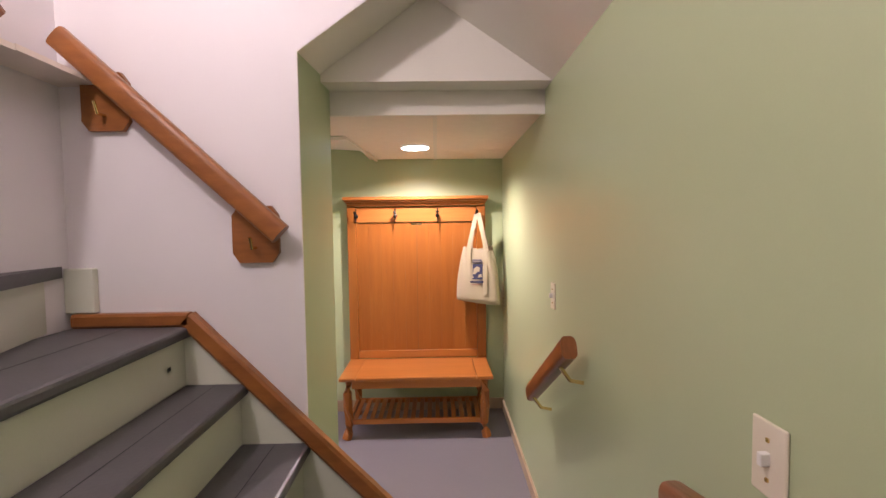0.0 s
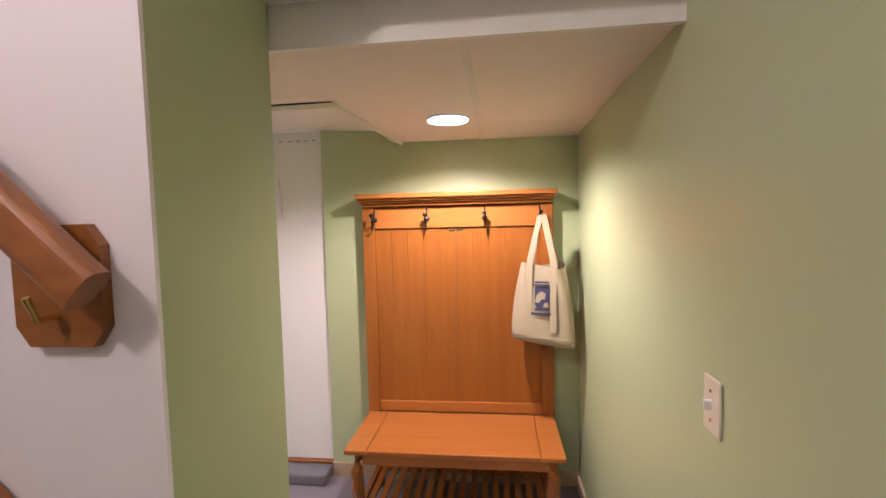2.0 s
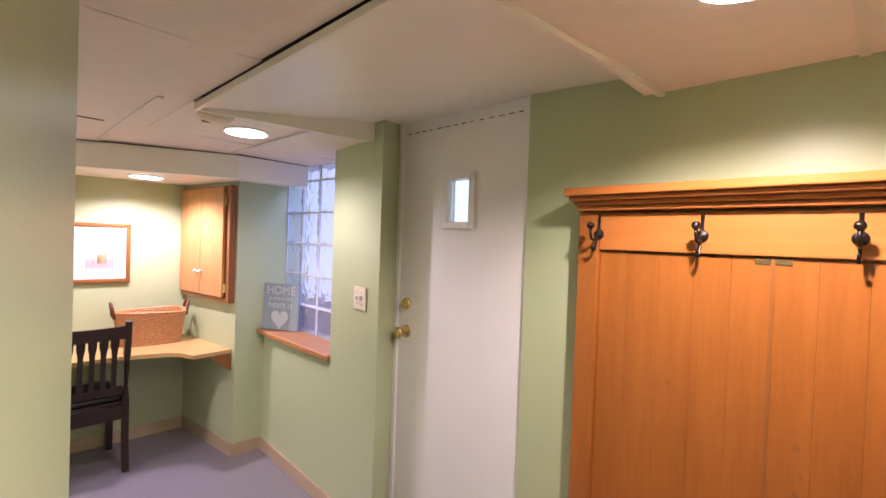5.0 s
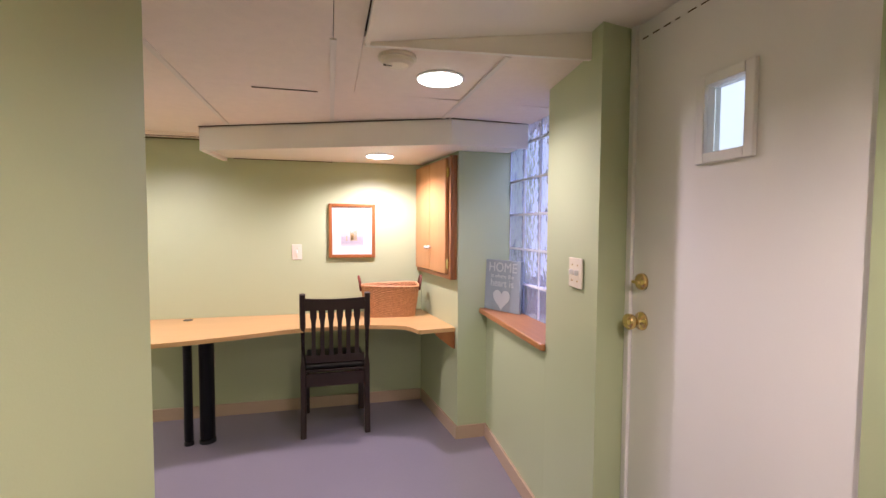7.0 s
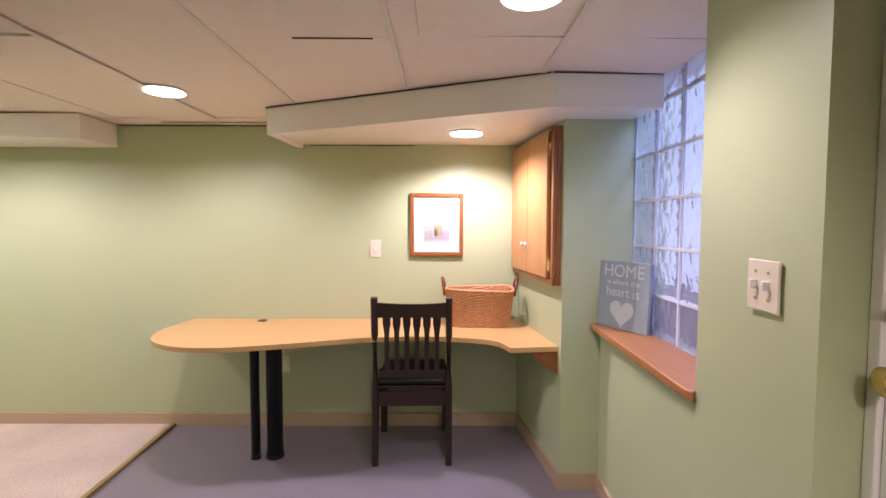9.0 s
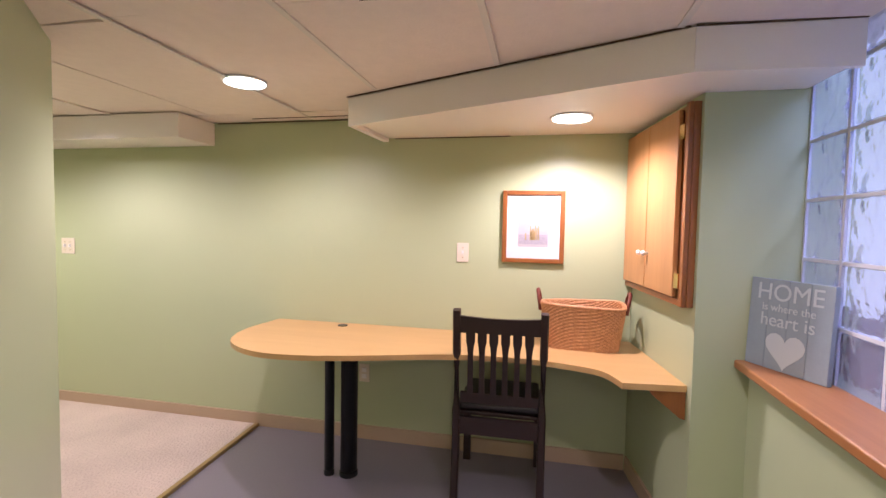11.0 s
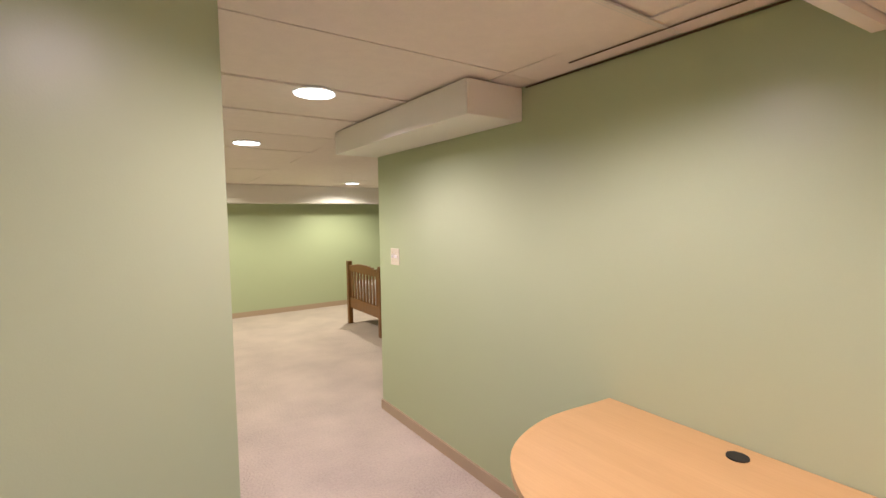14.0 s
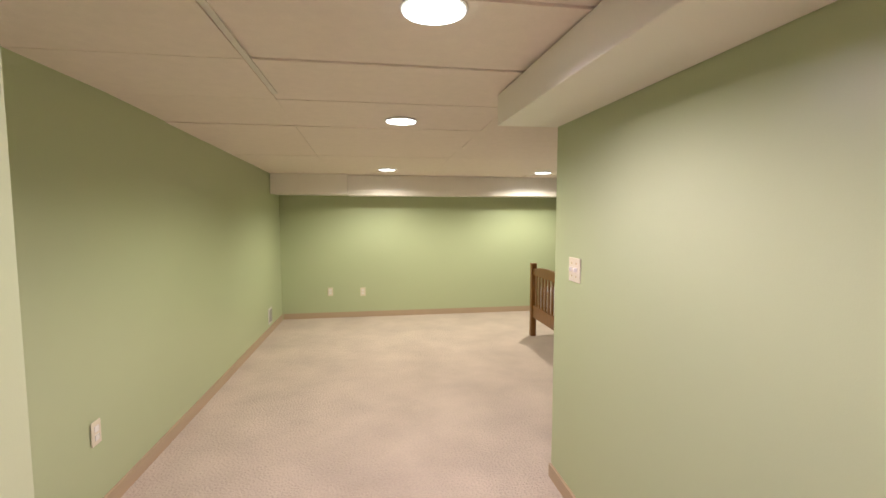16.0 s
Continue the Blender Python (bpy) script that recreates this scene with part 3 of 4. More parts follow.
# ---- hall tree ----
def hall_tree():
    h = thing("hall_tree", "honey pine hall tree with bench, hooks and slatted shelf", "hall tree", pose(-0.382, 4.367, 0))
    w = 0.505
    for s in (-1, 1):
        part("post", bx(s * w - 0.035, s * w + 0.035, -0.055, -0.01, 0.40, 1.64, bevel=0.004), PINE, h)
    # tongued boards
    n = 10
    for k in range(n):
        a = -w + 0.036 + (2 * w - 0.072) * k / n
        b = -w + 0.036 + (2 * w - 0.072) * (k + 1) / n
        part("plank", bx(a + 0.0001, b - 0.0001, -0.034, -0.016, 0.50, 1.51, bevel=0.0007), PINE, h)
    part("centre_batten", bx(-0.0045, 0.0045, -0.037, -0.0345, 0.50, 1.512), FRAME_WOOD, h)
    part("label", bx(-0.04, 0.04, -0.0365, -0.0345, 1.493, 1.508), BRASS, h, "small brass maker plate")
    part("hook_rail", bx(-w + 0.036, w - 0.036, -0.048, -0.014, 1.515, 1.635, bevel=0.004), PINE_X, h)
    part("lower_rail", bx(-w + 0.036, w - 0.036, -0.05, -0.014, 0.44, 0.50, bevel=0.004), PINE_X, h)
    rk = random.Random(7)
    for k in range(16):
        x, z, r = rk.uniform(-0.44, 0.44), rk.uniform(0.55, 1.47), rk.uniform(0.003, 0.007)
        part("knot", lathe(B(), [(r, 0.0), (r * 0.9, 0.0006)], Matrix.Translation((x, -0.0341, z)) @ Matrix.Rotation(radians(90), 4, "X") @ Matrix.Diagonal((1, 1.6, 1, 1)), 10), FRAME_WOOD, h)
    cr = B()
    for k, (d, z0, z1) in enumerate(((0.068, 1.642, 1.658), (0.085, 1.658, 1.672), (0.108, 1.672, 1.686), (0.128, 1.686, 1.712))):
        o = 0.035 + (d - 0.068) * 0.35
        box(cr, -w - o + 0.005, w + o - 0.005, -0.01 - d, -0.004, z0, z1 - 0.0006, 0.004)
    part("crown", cr, PINE_X, h, "stepped crown moulding")
    # bench
    y0, y1 = -0.525, -0.056
    part("seat", bx(-0.42, 0.42, y0, y1, 0.415, 0.44, bevel=0.005), PINE_X, h)
    for s in (-1, 1):
        part("seat_end", bx(min(s * 0.422, s * 0.535), max(s * 0.422, s * 0.535), y0, y1, 0.415, 0.44, bevel=0.005), PINE_X, h)
    part("apron", bx(-0.45, 0.45, y0 + 0.03, y0 + 0.05, 0.355, 0.413, bevel=0.003), PINE_X, h)
    part("apron", bx(-0.45, 0.45, y1 - 0.03, y1 - 0.01, 0.355, 0.413, bevel=0.003), PINE_X, h)
    for s in (-1, 1):
        for y, front in ((y0 + 0.04, True), (y1 - 0.03, False)):
            x = s * 0.475
            pts = [(0, 0.413), (0.006, 0.33), (0.004, 0.22), (-0.004, 0.10), (0.006, 0.04), (0.016, 0.001)]
            part("leg", sweep(B(), [(x + s * dx, y - (dx if front else -dx), z) for dx, z in pts], 0.028, 0.028, 8, 0.5), PINE, h)
        part("side_rail", bx(s * 0.475 - 0.012, s * 0.475 + 0.012, y0 + 0.07, y1 - 0.06, 0.355, 0.413), PINE, h)
        part("shelf_end", bx(s * 0.475 - 0.012, s * 0.475 + 0.012, y0 + 0.07, y1 - 0.06, 0.10, 0.135), PINE, h)
    for y in (y0 + 0.045, y1 - 0.035):
        part("shelf_rail", bx(-0.462, 0.462, y - 0.011, y + 0.011, 0.10, 0.135, bevel=0.003), PINE_X, h)
    for k in range(16):
        x = -0.435 + 0.87 * k / 15
        part("slat", bx(x - 0.016, x + 0.016, y0 + 0.058, y1 - 0.048, 0.118, 0.132, bevel=0.002), PINE, h)
    for x in (-0.47, -0.165, 0.165, 0.47):
        hk = part("hook", sweep(B(), [(x, -0.05, 1.625), (x, -0.055, 1.57), (x, -0.075, 1.545), (x, -0.105, 1.55), (x, -0.112, 1.585)], 0.0045), IRON, h, "dark iron coat hook", True)
        part("backplate", lathe(B(), [(0.017, 0.0), (0.015, 0.006), (0.006, 0.01)], Matrix.Translation((x, -0.05, 1.565)) @ Matrix.Rotation(radians(90), 4, "X"), 14), IRON, hk)
        part("tip", lathe(B(), [(0.004, -0.011), (0.010, -0.007), (0.0125, 0.0), (0.009, 0.008), (0.004, 0.011)], Matrix.Translation((x, -0.112, 1.592)), 12), IRON, hk)
        part("lower_hook", sweep(B(), [(x, -0.06, 1.56), (x, -0.075, 1.515), (x, -0.09, 1.51), (x, -0.098, 1.525)], 0.004), IRON, hk)


hall_tree()


def tote():
    t = thing("tote_bag", "cream canvas tote bag with navy print hanging from a hook", "bag", pose(0.085, 4.18, 0.908, 0, 0, -14))
    bm = B()
    seg, rows = 32, 12
    rings = []
    for j in range(rows + 1):
        f = j / rows
        w = 0.163 - 0.05 * f ** 1.2 + 0.01 * math.sin(3 * f)
        d = 0.075 * (1 - 0.62 * f) + 0.008
        ring = []
        for i in range(seg):
            a = 2 * math.pi * i / seg
            c, s = math.cos(a), math.sin(a)
            c, s = math.copysign(abs(c) ** 0.6, c), math.copysign(abs(s) ** 0.6, s)
            wob = 0.012 * math.sin(5 * a + 4 * f) * (0.25 + f)
            ring.append(bm.verts.new((w * c, d * s + wob, 0.40 * f - 0.02 * (1 - f) * c + 0.018 * math.sin(2 * a) * f)))
        rings.append(ring)
    for a, b in zip(rings, rings[1:]):
        for i in range(seg):
            bm.faces.new((a[i], a[(i + 1) % seg], b[(i + 1) % seg], b[i]))
    bm.faces.new(rings[0][::-1])
    part("body", bm, CANVAS, t, smooth=True)
    for y, low in ((-1, 0.06), (1, 0.06)):
        st = B()
        rings = []
        for k in range(29):
            f = k / 28
            a = math.sin(math.pi * f)
            z = low + (0.665 - low) * (a ** 0.55)
            x = (-0.068 + 0.136 * f) if z < 0.42 else (-0.068 + 0.136 * f) * (1 - 0.55 * (z - 0.42) / 0.245)
            x = math.copysign(0.062, f - 0.5) * max(0.1, min(1.0, (0.70 - z) / 0.28)) if 0 < k < 28 else math.copysign(0.062, f - 0.5)
            fz = min(z / 0.40, 1.0)
            dep = 0.075 * (1 - 0.62 * fz) + 0.0075
            dep = dep if z < 0.40 else dep * max(0.15, (0.665 - z) / 0.265)
            rings.append([st.verts.new((x + p * 0.016, y * dep - 0.004 + q * 0.0022, z + 0.004 * p)) for p, q in ((-1, -1), (1, -1), (1, 1), (-1, 1))])
        for a, b in zip(rings, rings[1:]):
            for i in range(4):
                st.faces.new((a[i], a[(i + 1) % 4], b[(i + 1) % 4], b[i]))
        st.faces.new(rings[0][::-1])
        st.faces.new(rings[-1])
        part("strap", st, CANVAS, t)
    seam = B()
    for k in range(8):
        box(seam, -0.15 + 0.0375 * k, -0.15 + 0.0375 * (k + 1), -0.0865, -0.083, 0.028, 0.031)
    part("seam", seam, CANVAS, t)
    pr = B()
    box(pr, -0.032, 0.042, -0.0655, -0.0585, 0.165, 0.28)
    ob = part("print", pr, PRINT, t, "navy picture printed on the canvas")
    ob.matrix_basis = Matrix.Rotation(radians(-6.8), 4, "X") @ Matrix.Translation((0, -0.0235, 0.0))
    for k, (w, z, hgt) in enumerate(((0.034, 0.308, 0.008), (0.038, 0.293, 0.007), (0.05, 0.145, 0.012), (0.035, 0.125, 0.004))):
        lb = part("lettering", bx(-w, w, -0.0655, -0.0585, z - hgt / 2, z + hgt / 2), PRINT if k != 3 else material("faded_red_print", (0.35, 0.16, 0.12), 0.9), t)
        lb.matrix_basis = ob.matrix_basis.copy()
    for pts in ([(-0.03, 0.205), (-0.012, 0.2), (0.004, 0.222), (0.018, 0.218), (0.024, 0.25), (0.0, 0.262), (-0.024, 0.24)], [(0.01, 0.178), (0.04, 0.182), (0.034, 0.205), (0.016, 0.2)], [(-0.04, 0.172), (-0.022, 0.176), (-0.03, 0.192)]):
        bm = prism(B(), pts, 0.0, 0.0015)
        bmesh.ops.transform(bm, matrix=Matrix.Translation((0, -0.0652, 0)) @ Matrix.Rotation(radians(90), 4, "X"), verts=bm.verts)
        sp = part("print_shape", bm, CANVAS, t, "unprinted canvas showing in the print")
        sp.matrix_basis = ob.matrix_basis.copy()



tote()


# ---- basement door ----
def basement_door():
    d = thing("door_1", "closed white basement door with a small square window", "door", pose(-1.515, 4.385, 0), kind="structure")
    x0, x1, wx0, wx1, wz0, wz1 = -0.402, 0.338, -0.09, 0.04, 1.612, 1.802
    bm = B()
    box(bm, x0, wx0, 0, 0.045, 0.095, 2.10)
    box(bm, wx1, x1, 0, 0.045, 0.095, 2.10)
    box(bm, wx0, wx1, 0, 0.045, 0.095, wz0)
    box(bm, wx0, wx1, 0, 0.045, wz1, 2.10)
    part("slab", bm, DOOR_WHITE, d)
    fr = B()
    for a in ((wx0 - 0.03, wx0, wz0 - 0.03, wz1 + 0.03), (wx1, wx1 + 0.03, wz0 - 0.03, wz1 + 0.03), (wx0, wx1, wz0 - 0.03, wz0), (wx0, wx1, wz1, wz1 + 0.03)):
        box(fr, a[0], a[1], -0.014, 0.0, a[2], a[3], 0.003)
    part("window_frame", fr, DOOR_WHITE, d)
    pane = part("pane", bx(wx0 + 0.001, wx1 - 0.001, 0.022, 0.026, wz0 + 0.001, wz1 - 0.001), GLASS, d, "small clear glass pane")
    pane.visible_shadow = False
    turn = Matrix.Rotation(radians(90), 4, "X")
    for z, big in ((1.21, False), (1.072, True)):
        x = x0 + 0.052
        prof = [(0.033, 0.0), (0.03, 0.008), (0.014, 0.012), (0.012, 0.03), (0.026, 0.038), (0.028, 0.055), (0.018, 0.066)] if big else [(0.03, 0.0), (0.028, 0.012), (0.02, 0.018), (0.012, 0.022)]
        part("knob" if big else "deadbolt", lathe(B(), prof, Matrix.Translation((x, 0, z)) @ turn, 24), BRASS, d, "polished brass knob" if big else "brass deadbolt", True)
    part("thumb_turn", bx(x0 + 0.035, x0 + 0.069, -0.034, -0.02, 1.205, 1.215, bevel=0.002), BRASS, d)
    gaps = B()
    rg = random.Random(5)
    for k in range(14):
        a = x0 + 0.02 + 0.051 * k
        box(gaps, a, a + rg.uniform(0.018, 0.034), -0.0016, 0.0004, 2.046, 2.0492 + rg.uniform(0, 0.0012))
    part("head_gap", gaps, GAP, d, "broken dark line along the top of the door")
    part("jamb", bx(x0 - 0.03, x0 - 0.003, -0.012, 0.06, 0.0, 2.105, bevel=0.003), DOOR_WHITE, d)
    part("threshold", bx(x0, x1, -0.02, 0.05, 0.072, 0.09, bevel=0.003), FRAME_WOOD, d, "worn wooden threshold strip")


basement_door()
structure("door_step", bx(-1.925, -1.178, 4.24, 4.6, 0.0, 0.07, bevel=0.012), GRANITE, "chipped grey painted concrete step at the door", "step")


# ---- glass-block window ----
def block_window():
    w = thing("window_1", "glass-block window with white mortar joints", "window", pose(0, 4.485, 0), kind="structure")
    BW, BH = 0.2205, 0.2145
    x0, z0 = -3.333, 0.83
    n, rows = 4, 6
    proto = None
    for i in range(n):
        for j in range(rows):
            if proto is None:
                proto = part("glass_block", bx(-BW / 2 + 0.006, BW / 2 - 0.006, 0, 0.026, -BH / 2 + 0.006, BH / 2 - 0.006, bevel=0.008), BLOCK, w)
                ob = proto
            else:
                ob = new("glass_block", proto.data)
                ob.parent = w
            ob.matrix_basis = Matrix.Translation((x0 + (i + 0.5) * BW, 0, z0 + (j + 0.5) * BH))
            ob.visible_shadow = False
    jt = B()
    for i in range(n + 1):
        box(jt, x0 + i * BW - 0.006, x0 + i * BW + 0.006, 0.004, 0.024, z0, z0 + rows * BH)
    for j in range(rows + 1):
        box(jt, x0, x0 + n * BW, 0.0055, 0.0225, z0 + j * BH - 0.006, z0 + j * BH + 0.006)
    part("mortar", jt, MORTAR, w)


block_window()
sill = prism(B(), [(-3.362, 4.30), (-3.35, 4.282), (-2.40, 4.262), (-2.383, 4.275), (-2.394, 4.2865), (-2.40, 4.484), (-3.3335, 4.484), (-3.3335, 4.30)], 0.829, 0.862)
bmesh.ops.bevel(sill, geom=[e for e in sill.edges if all(v.co.y < 4.31 for v in e.verts)], offset=0.007, segments=3, affect="EDGES", profile=0.5)
structure("window_sill", sill, SILL_WOOD, "stained wooden window sill", "window sill")
structure("ground", bx(-7, -2.2, 4.68, 4.9, 0.6, 1.03), SOIL, "dark soil outside the basement window", "ground")
structure("backdrop", bx(-7, 0, 4.96, 4.98, 0.6, 2.9), SKYGLOW, "pale daylight outside", "backdrop")


# ---- sign on the sill ----
def sign():
    s = thing("wooden_sign", "grey-blue wooden sign with white lettering leaning on the sill", "sign", pose(-3.195, 4.385, 0.8625, -3, 0, 26) @ Matrix.Scale(1.06, 4))
    for k in range(4):
        part("board", bx(-0.14 + k * 0.07 + 0.0004, -0.07 + k * 0.07 - 0.0004, -0.009, 0.012, 0.0, 0.305, bevel=0.002), SIGN_BLUE, s)

    def words(text, size, z):
        cu = bpy.data.curves.new("lettering", "FONT")
        cu.body, cu.size, cu.align_x, cu.extrude = text, size, "CENTER", 0.0006
        tmp = new("tmp", cu)
        me = bpy.data.meshes.new_from_object(tmp.evaluated_get(bpy.context.evaluated_depsgraph_get()))
        bpy.data.objects.remove(tmp)
        me.materials.clear()
        me.materials.append(LETTER)
        ob = new("lettering", me)
        ob.parent = s
        ob.matrix_basis = pose(0, -0.0105, z, 90, 0, 0)
    words("HOME", 0.08, 0.235)
    words("is where the", 0.036, 0.198)
    words("heart is", 0.062, 0.147)
    hb = B()
    pts = []
    for k in range(28):
        a = 2 * math.pi * k / 28
        pts.append((0.0042 * 16 * math.sin(a) ** 3, 0.0042 * (13 * math.cos(a) - 5 * math.cos(2 * a) - 2 * math.cos(3 * a) - math.cos(4 * a))))
    prism(hb, pts, 0, 0.0012)
    ob = part("heart", hb, LETTER, s, "white painted heart")
    ob.matrix_basis = pose(0, -0.0095, 0.075, 90, 0, 0)


sign()


# ---- desk, chair, basket, picture, cabinet ----
DESK_Z = 0.73


def smooth_line(pts, n=6):
    out = []
    P_ = [Vector(p) for p in pts]
    for i in range(len(P_) - 1):
        a, b, c, d = P_[max(i - 1, 0)], P_[i], P_[i + 1], P_[min(i + 2, len(P_) - 1)]
        for k in range(n):
            t = k / n
            out.append(0.5 * ((2 * b) + (c - a) * t + (2 * a - 5 * b + 4 * c - d) * t * t + (3 * b - a - 3 * c + d) * t ** 3))
    out.append(P_[-1])
    return [(p.x, p.y) for p in out]


def desk():
    d = thing("desk", "built-in birch desk with a curved front edge", "desk")
    front = smooth_line([(-4.0, 1.875), (-3.74, 1.86), (-3.50, 1.95), (-3.36, 2.16), (-3.345, 2.40), (-3.42, 2.70), (-3.545, 3.08), (-3.585, 3.40), (-3.56, 3.62), (-3.49, 3.81), (-3.345, 3.88)])
    part("desktop", prism(B(), [(-4.075, 1.88)] + front + [(-3.375, 4.13), (-4.075, 4.04)], DESK_Z - 0.026, DESK_Z), DESK_WOOD, d)
    part("grommet", lathe(B(), [(0.03, 0.0), (0.03, 0.004), (0.02, 0.004)], Matrix.Translation((-4.0, 2.36, DESK_Z)), 20), BLACK, d, "black cable grommet")
    for x, y, r in ((-3.64, 2.45, 0.026), (-3.66, 2.555, 0.045)):
        leg = part("leg", lathe(B(), [(r, 0.03), (r, DESK_Z - 0.04), (r * 1.5, DESK_Z - 0.038), (r * 1.5, DESK_Z - 0.029)], Matrix.Translation((x, y, 0)), 20), BLACK, d, "black metal leg", True)
        part("foot", lathe(B(), [(r * 1.1, 0.0), (r * 1.1, 0.02), (r * 0.6, 0.031)], Matrix.Translation((x, y, 0)), 20), BLACK, leg)
    sp = prism(B(), [(0, 0), (-0.14, 0), (-0.13, -0.02), (-0.02, -0.11), (0, -0.115)], -0.012, 0.012)
    bmesh.ops.transform(sp, matrix=Matrix.Translation((-3.39, 4.128, DESK_Z - 0.027)) @ Matrix.Rotation(radians(90), 4, "Z") @ Matrix.Rotation(radians(90), 4, "X"), verts=sp.verts)
    part("support", sp, FRAME_WOOD, d, "triangular wooden bracket")


desk()


def chair():
    c = thing("dining_chair", "dark-stained slat-back chair with a black seat", "chair", pose(-3.60, 3.36, 0, 0, 0, 91))
    # local: back towards -y, seat towards +y
    W = 0.208
    for s in (-1, 1):
        part("back_post", sweep(B(), [(s * W, -0.035, 0.0), (s * W, 0.0, 0.22), (s * W, 0.0, 0.45), (s * W, -0.02, 0.74), (s * W, -0.045, 0.955)], 0.019, 0.024, 8, 0.5), DARK_WOOD, c)
        part("front_leg", bx(s * 0.2 - 0.02, s * 0.2 + 0.02, 0.37, 0.41, 0.0, 0.42, bevel=0.003), DARK_WOOD, c)
        part("side_rail", bx(s * 0.2 - 0.01, s * 0.2 + 0.01, 0.02, 0.37, 0.36, 0.42), DARK_WOOD, c)
    n = 12
    xs = [-W + 0.018 + (2 * W - 0.036) * k / n for k in range(n + 1)]
    tr = prism(B(), [(x, 0.845) for x in xs] + [(x, 0.928 - 0.010 * (1 - (x / W) ** 2)) for x in xs[::-1]], -0.011, 0.011)
    bmesh.ops.transform(tr, matrix=Matrix.Translation((0, -0.041, 0)) @ Matrix.Rotation(radians(90), 4, "X"), verts=tr.verts)
    part("top_rail", tr, DARK_WOOD, c)
    part("lower_rail", bx(-W + 0.018, W - 0.018, -0.014, 0.01, 0.49, 0.54, bevel=0.003), DARK_WOOD, c)
    for k in range(6):
        x = -0.14 + 0.28 * k / 5
        bm = B()
        prof = [(0.0145, 0.535), (0.013, 0.62), (0.013, 0.74), (0.016, 0.775), (0.0215, 0.80), (0.0215, 0.855)]
        rings = []
        for wd, z in prof:
            y = -0.012 - (z - 0.54) * 0.085
            rings.append([bm.verts.new((x + wd * a, y + 0.007 * b, z)) for a, b in ((-1, -1), (1, -1), (1, 1), (-1, 1))])
        for a, b in zip(rings, rings[1:]):
            for i in range(4):
                bm.faces.new((a[i], a[(i + 1) % 4], b[(i + 1) % 4], b[i]))
        part("slat", bm, DARK_WOOD, c)
    part("seat_frame", bx(-0.21, 0.21, 0.02, 0.42, 0.415, 0.435, bevel=0.004), DARK_WOOD, c)
    part("seat", bx(-0.2, 0.2, 0.03, 0.42, 0.436, 0.475, bevel=0.014), LEATHER, c, "black leather seat pad")
    part("back_rail", bx(-W + 0.018, W - 0.018, -0.012, 0.012, 0.33, 0.415), DARK_WOOD, c)
    part("front_rail", bx(-0.18, 0.18, 0.385, 0.4, 0.35, 0.413), DARK_WOOD, c)


chair()


def basket():
    b = thing("basket", "oval woven wicker basket with leather handles", "basket", pose(-3.90, 3.765, DESK_Z + 0.001, 0, 0, 86))
    bm = B()
    seg, rows = 128, 26
    rings = []
    for j in range(rows + 1):
        f = j / rows
        ring = []
        for i in range(seg):
            a = 2 * math.pi * i / seg
            c, s = math.cos(a), math.sin(a)
            c, s = math.copysign(abs(c) ** 0.55, c), math.copysign(abs(s) ** 0.55, s)
            weave = 0.003 * math.cos(32 * a + (math.pi if j % 2 else 0))
            ring.append(bm.verts.new(((0.185 + 0.03 * f + weave) * c, (0.105 + 0.02 * f + weave) * s, 0.225 * f + 0.006 * math.sin(2 * a) * f)))
        rings.append(ring)
    inner = [[bm.verts.new((v.co.x * 0.93, v.co.y * 0.9, max(v.co.z, 0.012))) for v in r] for r in rings[::-1]]
    rings += inner
    for a, c in zip(rings, rings[1:]):
        for i in range(seg):
            bm.faces.new((a[i], a[(i + 1) % seg], c[(i + 1) % seg], c[i]))
    bm.faces.new(rings[0][::-1])
    bm.faces.new(rings[-1])
    part("body", bm, WICKER, b)
    rim = B()
    loop = []
    for i in range(41):
        a = 2 * math.pi * i / 40
        c, s = math.cos(a), math.sin(a)
        c, s = math.copysign(abs(c) ** 0.55, c), math.copysign(abs(s) ** 0.55, s)
        loop.append((0.212 * c, 0.122 * s, 0.226 + 0.006 * math.sin(2 * a)))
    sweep(rim, loop, 0.009, 0.009, 8)
    part("rim", rim, WICKER, b)
    for sx in (-1, 1):
        part("handle", sweep(B(), [(sx * 0.215, -0.055, 0.19), (sx * 0.225, -0.05, 0.26), (sx * 0.232, -0.02, 0.292), (sx * 0.232, 0.02, 0.292), (sx * 0.225, 0.05, 0.26), (sx * 0.215, 0.055, 0.19)], 0.009), LEATHER_RED, b, "red-brown leather handle", True)


basket()


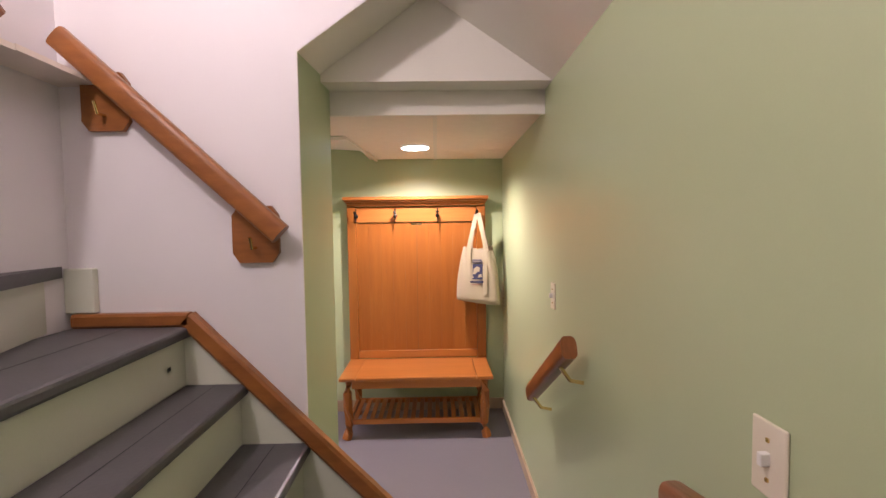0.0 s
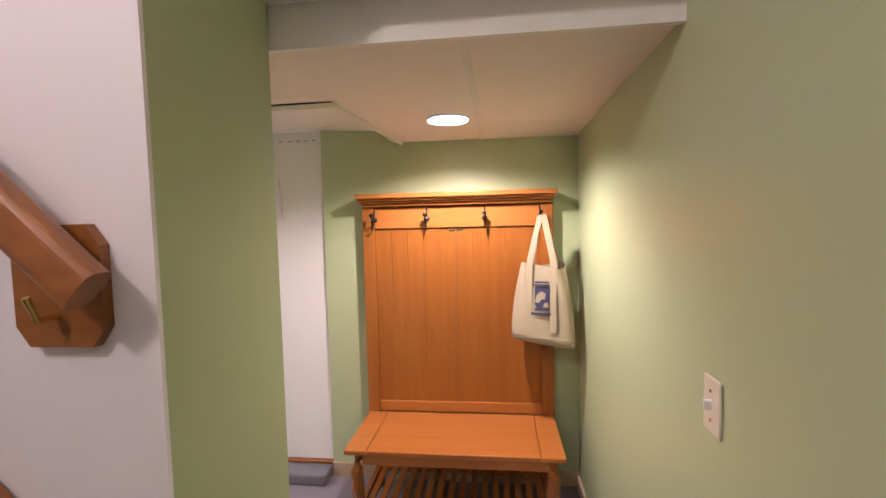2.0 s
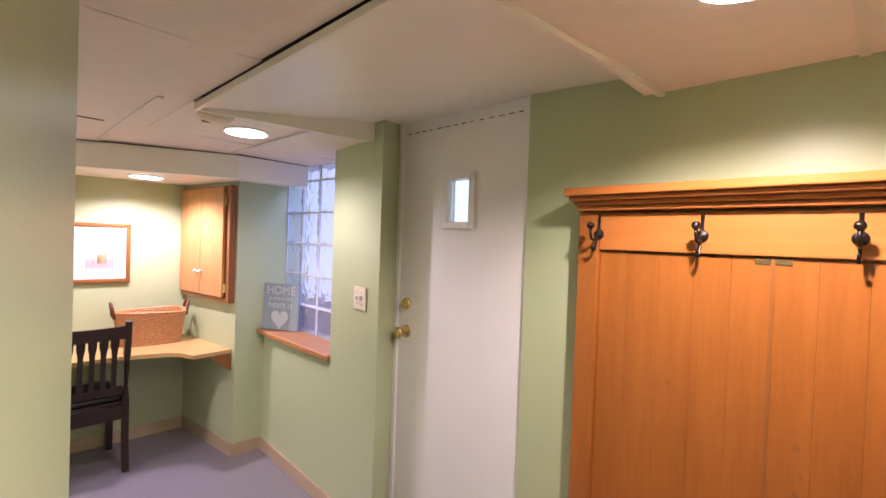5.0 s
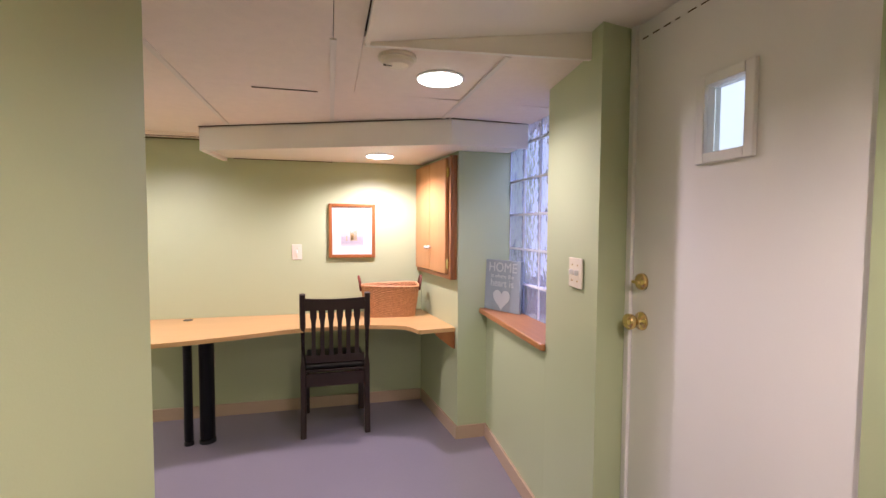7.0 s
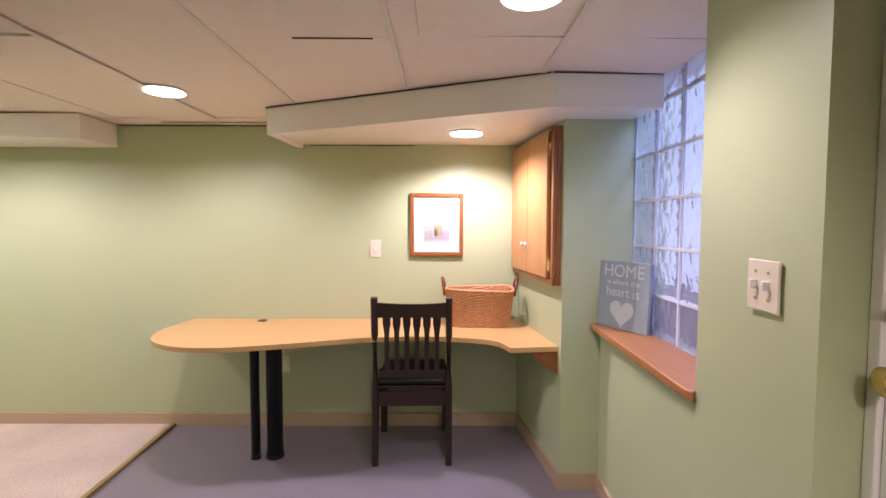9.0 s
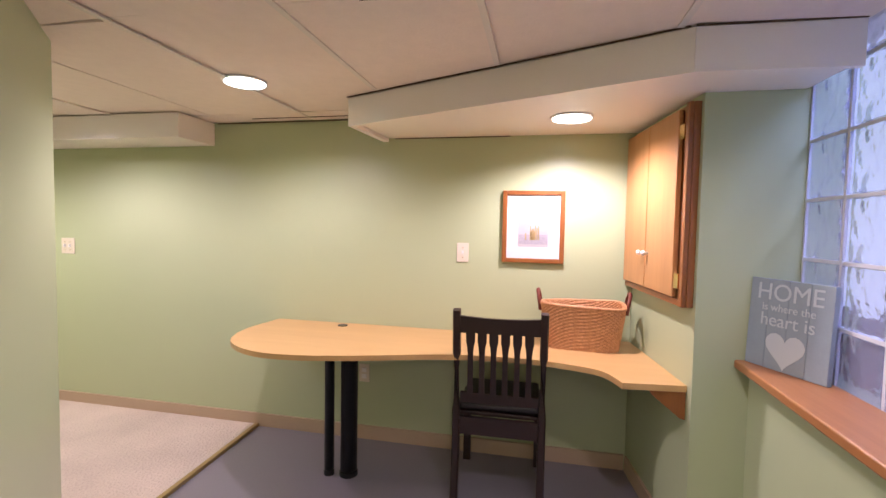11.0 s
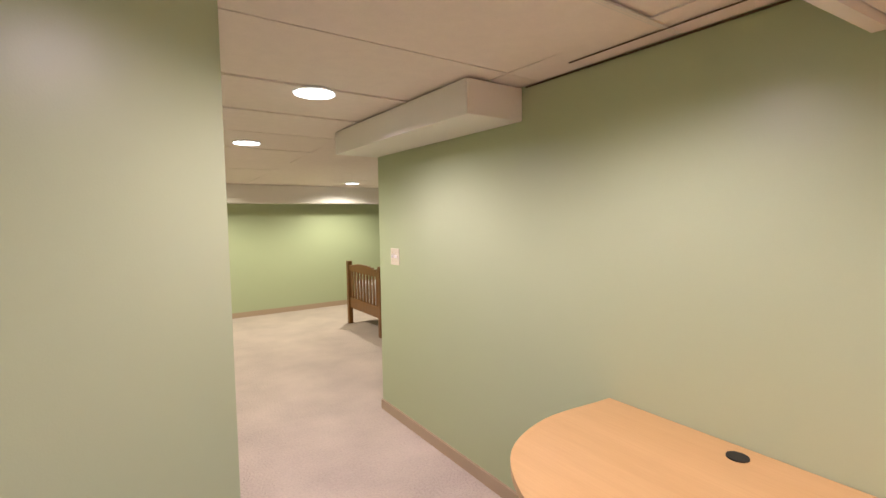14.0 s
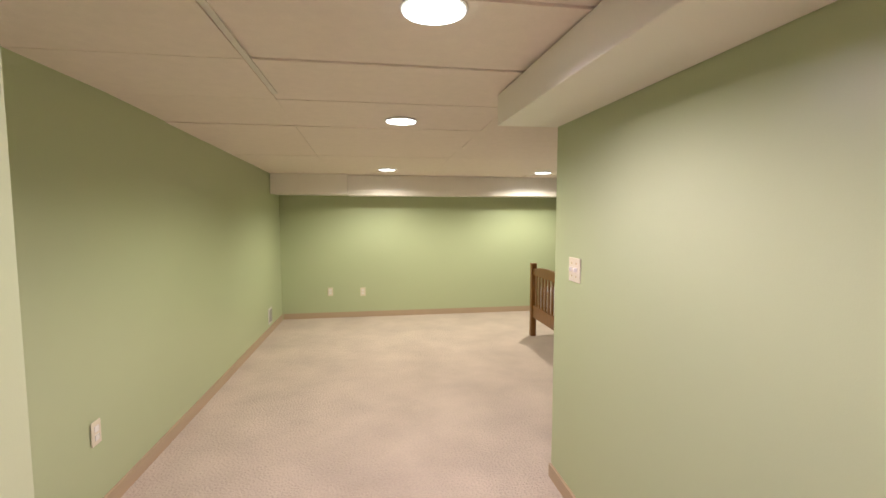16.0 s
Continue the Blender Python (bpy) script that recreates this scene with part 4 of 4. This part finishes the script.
def picture():
    p = thing("framed_picture", "framed watercolour of pale dunes with a white mat", "picture", pose(-4.079, 3.495, 1.36, 0, 0, 90))
    w, h = 0.175, 0.207
    fr = B()
    for a in ((-w, -w + 0.026, -h, h), (w - 0.026, w, -h, h), (-w + 0.026, w - 0.026, -h, -h + 0.026), (-w + 0.026, w - 0.026, h - 0.026, h)):
        box(fr, a[0], a[1], -0.024, -0.001, a[2], a[3], 0.004)
    part("frame", fr, FRAME_WOOD, p)
    part("mat", bx(-w + 0.024, w - 0.024, -0.013, -0.002, -h + 0.024, h - 0.024), PAPER, p)
    part("painting", bx(-0.085, 0.085, -0.0145, -0.013, -0.115, 0.12), WASH, p)
    part("dune", bx(-0.082, 0.082, -0.0152, -0.0145, -0.10, -0.045), WASH_GREY, p, "pale grey painted shore")
    gr = B()
    rg = random.Random(2)
    for k in range(14):
        x = rg.uniform(-0.045, 0.035)
        box(gr, x - 0.003, x + 0.003, -0.0158, -0.0152, -0.075, -0.02 + rg.uniform(-0.02, 0.03))
    part("grass", gr, WASH_YELLOW, p, "ochre painted grass")


picture()


def cabinet():
    c = thing("wall_cabinet", "maple wall cabinet with two doors, one ajar", "cabinet", pose(-4.078, 4.042, 0, 0, 0, 7.4))
    # dark wood right of the second door stands in for its shadow gap
    part("body", bx(0.008, 0.728, -0.03, -0.002, 1.05, 1.858, bevel=0.003), FRAME_WOOD, c)
    part("shade_stile", bx(0.70, 0.728, -0.05, -0.031, 1.05, 1.858, bevel=0.003), FRAME_WOOD, c)
    part("bottom_rail", bx(0.01, 0.70, -0.042, -0.031, 1.05, 1.075), FRAME_WOOD, c)
    for k, (x0, x1) in enumerate(((0.012, 0.325), (0.33, 0.645))):
        d = part("door", bx(x0, x1, -0.054, -0.033, 1.08, 1.845, bevel=0.004), CAB_WOOD, c)
        hx = x1 - 0.03 if k == 0 else x0 + 0.03
        part("knob", lathe(B(), [(0.006, 0.0), (0.006, 0.012), (0.013, 0.018), (0.011, 0.027), (0.004, 0.03)], Matrix.Translation((hx, -0.054, 1.245)) @ Matrix.Rotation(radians(90), 4, "X"), 14), PLASTIC, d, "white round knob", True)
    for z in (1.15, 1.75):
        part("hinge", bx(0.65, 0.69, -0.05, -0.031, z - 0.03, z + 0.03), BRASS, c, "brass hinge")


cabinet()


# ---- bedroom ----
def bed():
    b = thing("bed", "brown slatted wooden twin bed with white bedding", "bed", pose(-4.97, -2.29, 0.014))
    for y in (-0.46, 0.46):
        part("foot_post", bx(-0.03, 0.03, y - 0.03, y + 0.03, 0, 0.84, bevel=0.005), BED_WOOD, b)
        part("head_post", bx(-2.08, -2.02, y - 0.03, y + 0.03, 0, 1.05, bevel=0.005), BED_WOOD, b)
        part("side_rail", bx(-2.02, -0.03, y - 0.014, y + 0.014, 0.2, 0.36, bevel=0.003), BED_WOOD, b)
    for x, top in ((0, 0.80), (-2.05, 1.0)):
        tr = B()
        for k in range(10):
            y0, y1 = -0.43 + 0.86 * k / 10, -0.43 + 0.86 * (k + 1) / 10
            arch = 0.05 * (1 - ((y0 + y1) / 0.86) ** 2)
            box(tr, x - 0.014, x + 0.014, y0, y1 + 0.0005, top - 0.09, top - 0.03 + arch)
        part("top_rail", tr, BED_WOOD, b)
        part("bottom_rail", bx(x - 0.014, x + 0.014, -0.43, 0.43, 0.22, 0.36, bevel=0.003), BED_WOOD, b)
        for k in range(9):
            y = -0.36 + 0.09 * k
            part("slat", bx(x - 0.008, x + 0.008, y - 0.02, y + 0.02, 0.36, top - 0.088), BED_WOOD, b)
    part("mattress", bx(-2.0, -0.05, -0.43, 0.43, 0.28, 0.52, bevel=0.04), LINEN, b)
    part("quilt", bx(-1.5, -0.035, -0.44, 0.485, 0.24, 0.57, bevel=0.05), LINEN, b, "white quilt hanging over the side")
    part("pillow", bx(-1.98, -1.6, -0.35, 0.35, 0.53, 0.64, bevel=0.05), LINEN, b)


bed()
cb = thing("dark_cabinet", "tall dark wooden cabinet just inside the bedroom", "cabinet", pose(-4.785, -0.32, 0.014))
part("body", bx(-0.4, 0.4, -0.2, 0.25, 0.04, 1.49, bevel=0.004), DARK_WOOD, cb)
part("top", bx(-0.412, 0.412, -0.21, 0.255, 1.49, 1.515, bevel=0.004), DARK_WOOD, cb)
part("plinth", bx(-0.39, 0.39, -0.19, 0.24, 0.0, 0.04), DARK_WOOD, cb)
for s in (-1, 1):
    dd = part("door", bx(min(s * 0.005, s * 0.39), max(s * 0.005, s * 0.39), -0.22, -0.201, 0.06, 1.47, bevel=0.004), DARK_WOOD, cb)
    part("knob", lathe(B(), [(0.006, 0.0), (0.012, 0.015), (0.008, 0.024)], Matrix.Translation((s * 0.04, -0.22, 0.8)) @ Matrix.Rotation(radians(90), 4, "X"), 12), BRASS, dd)
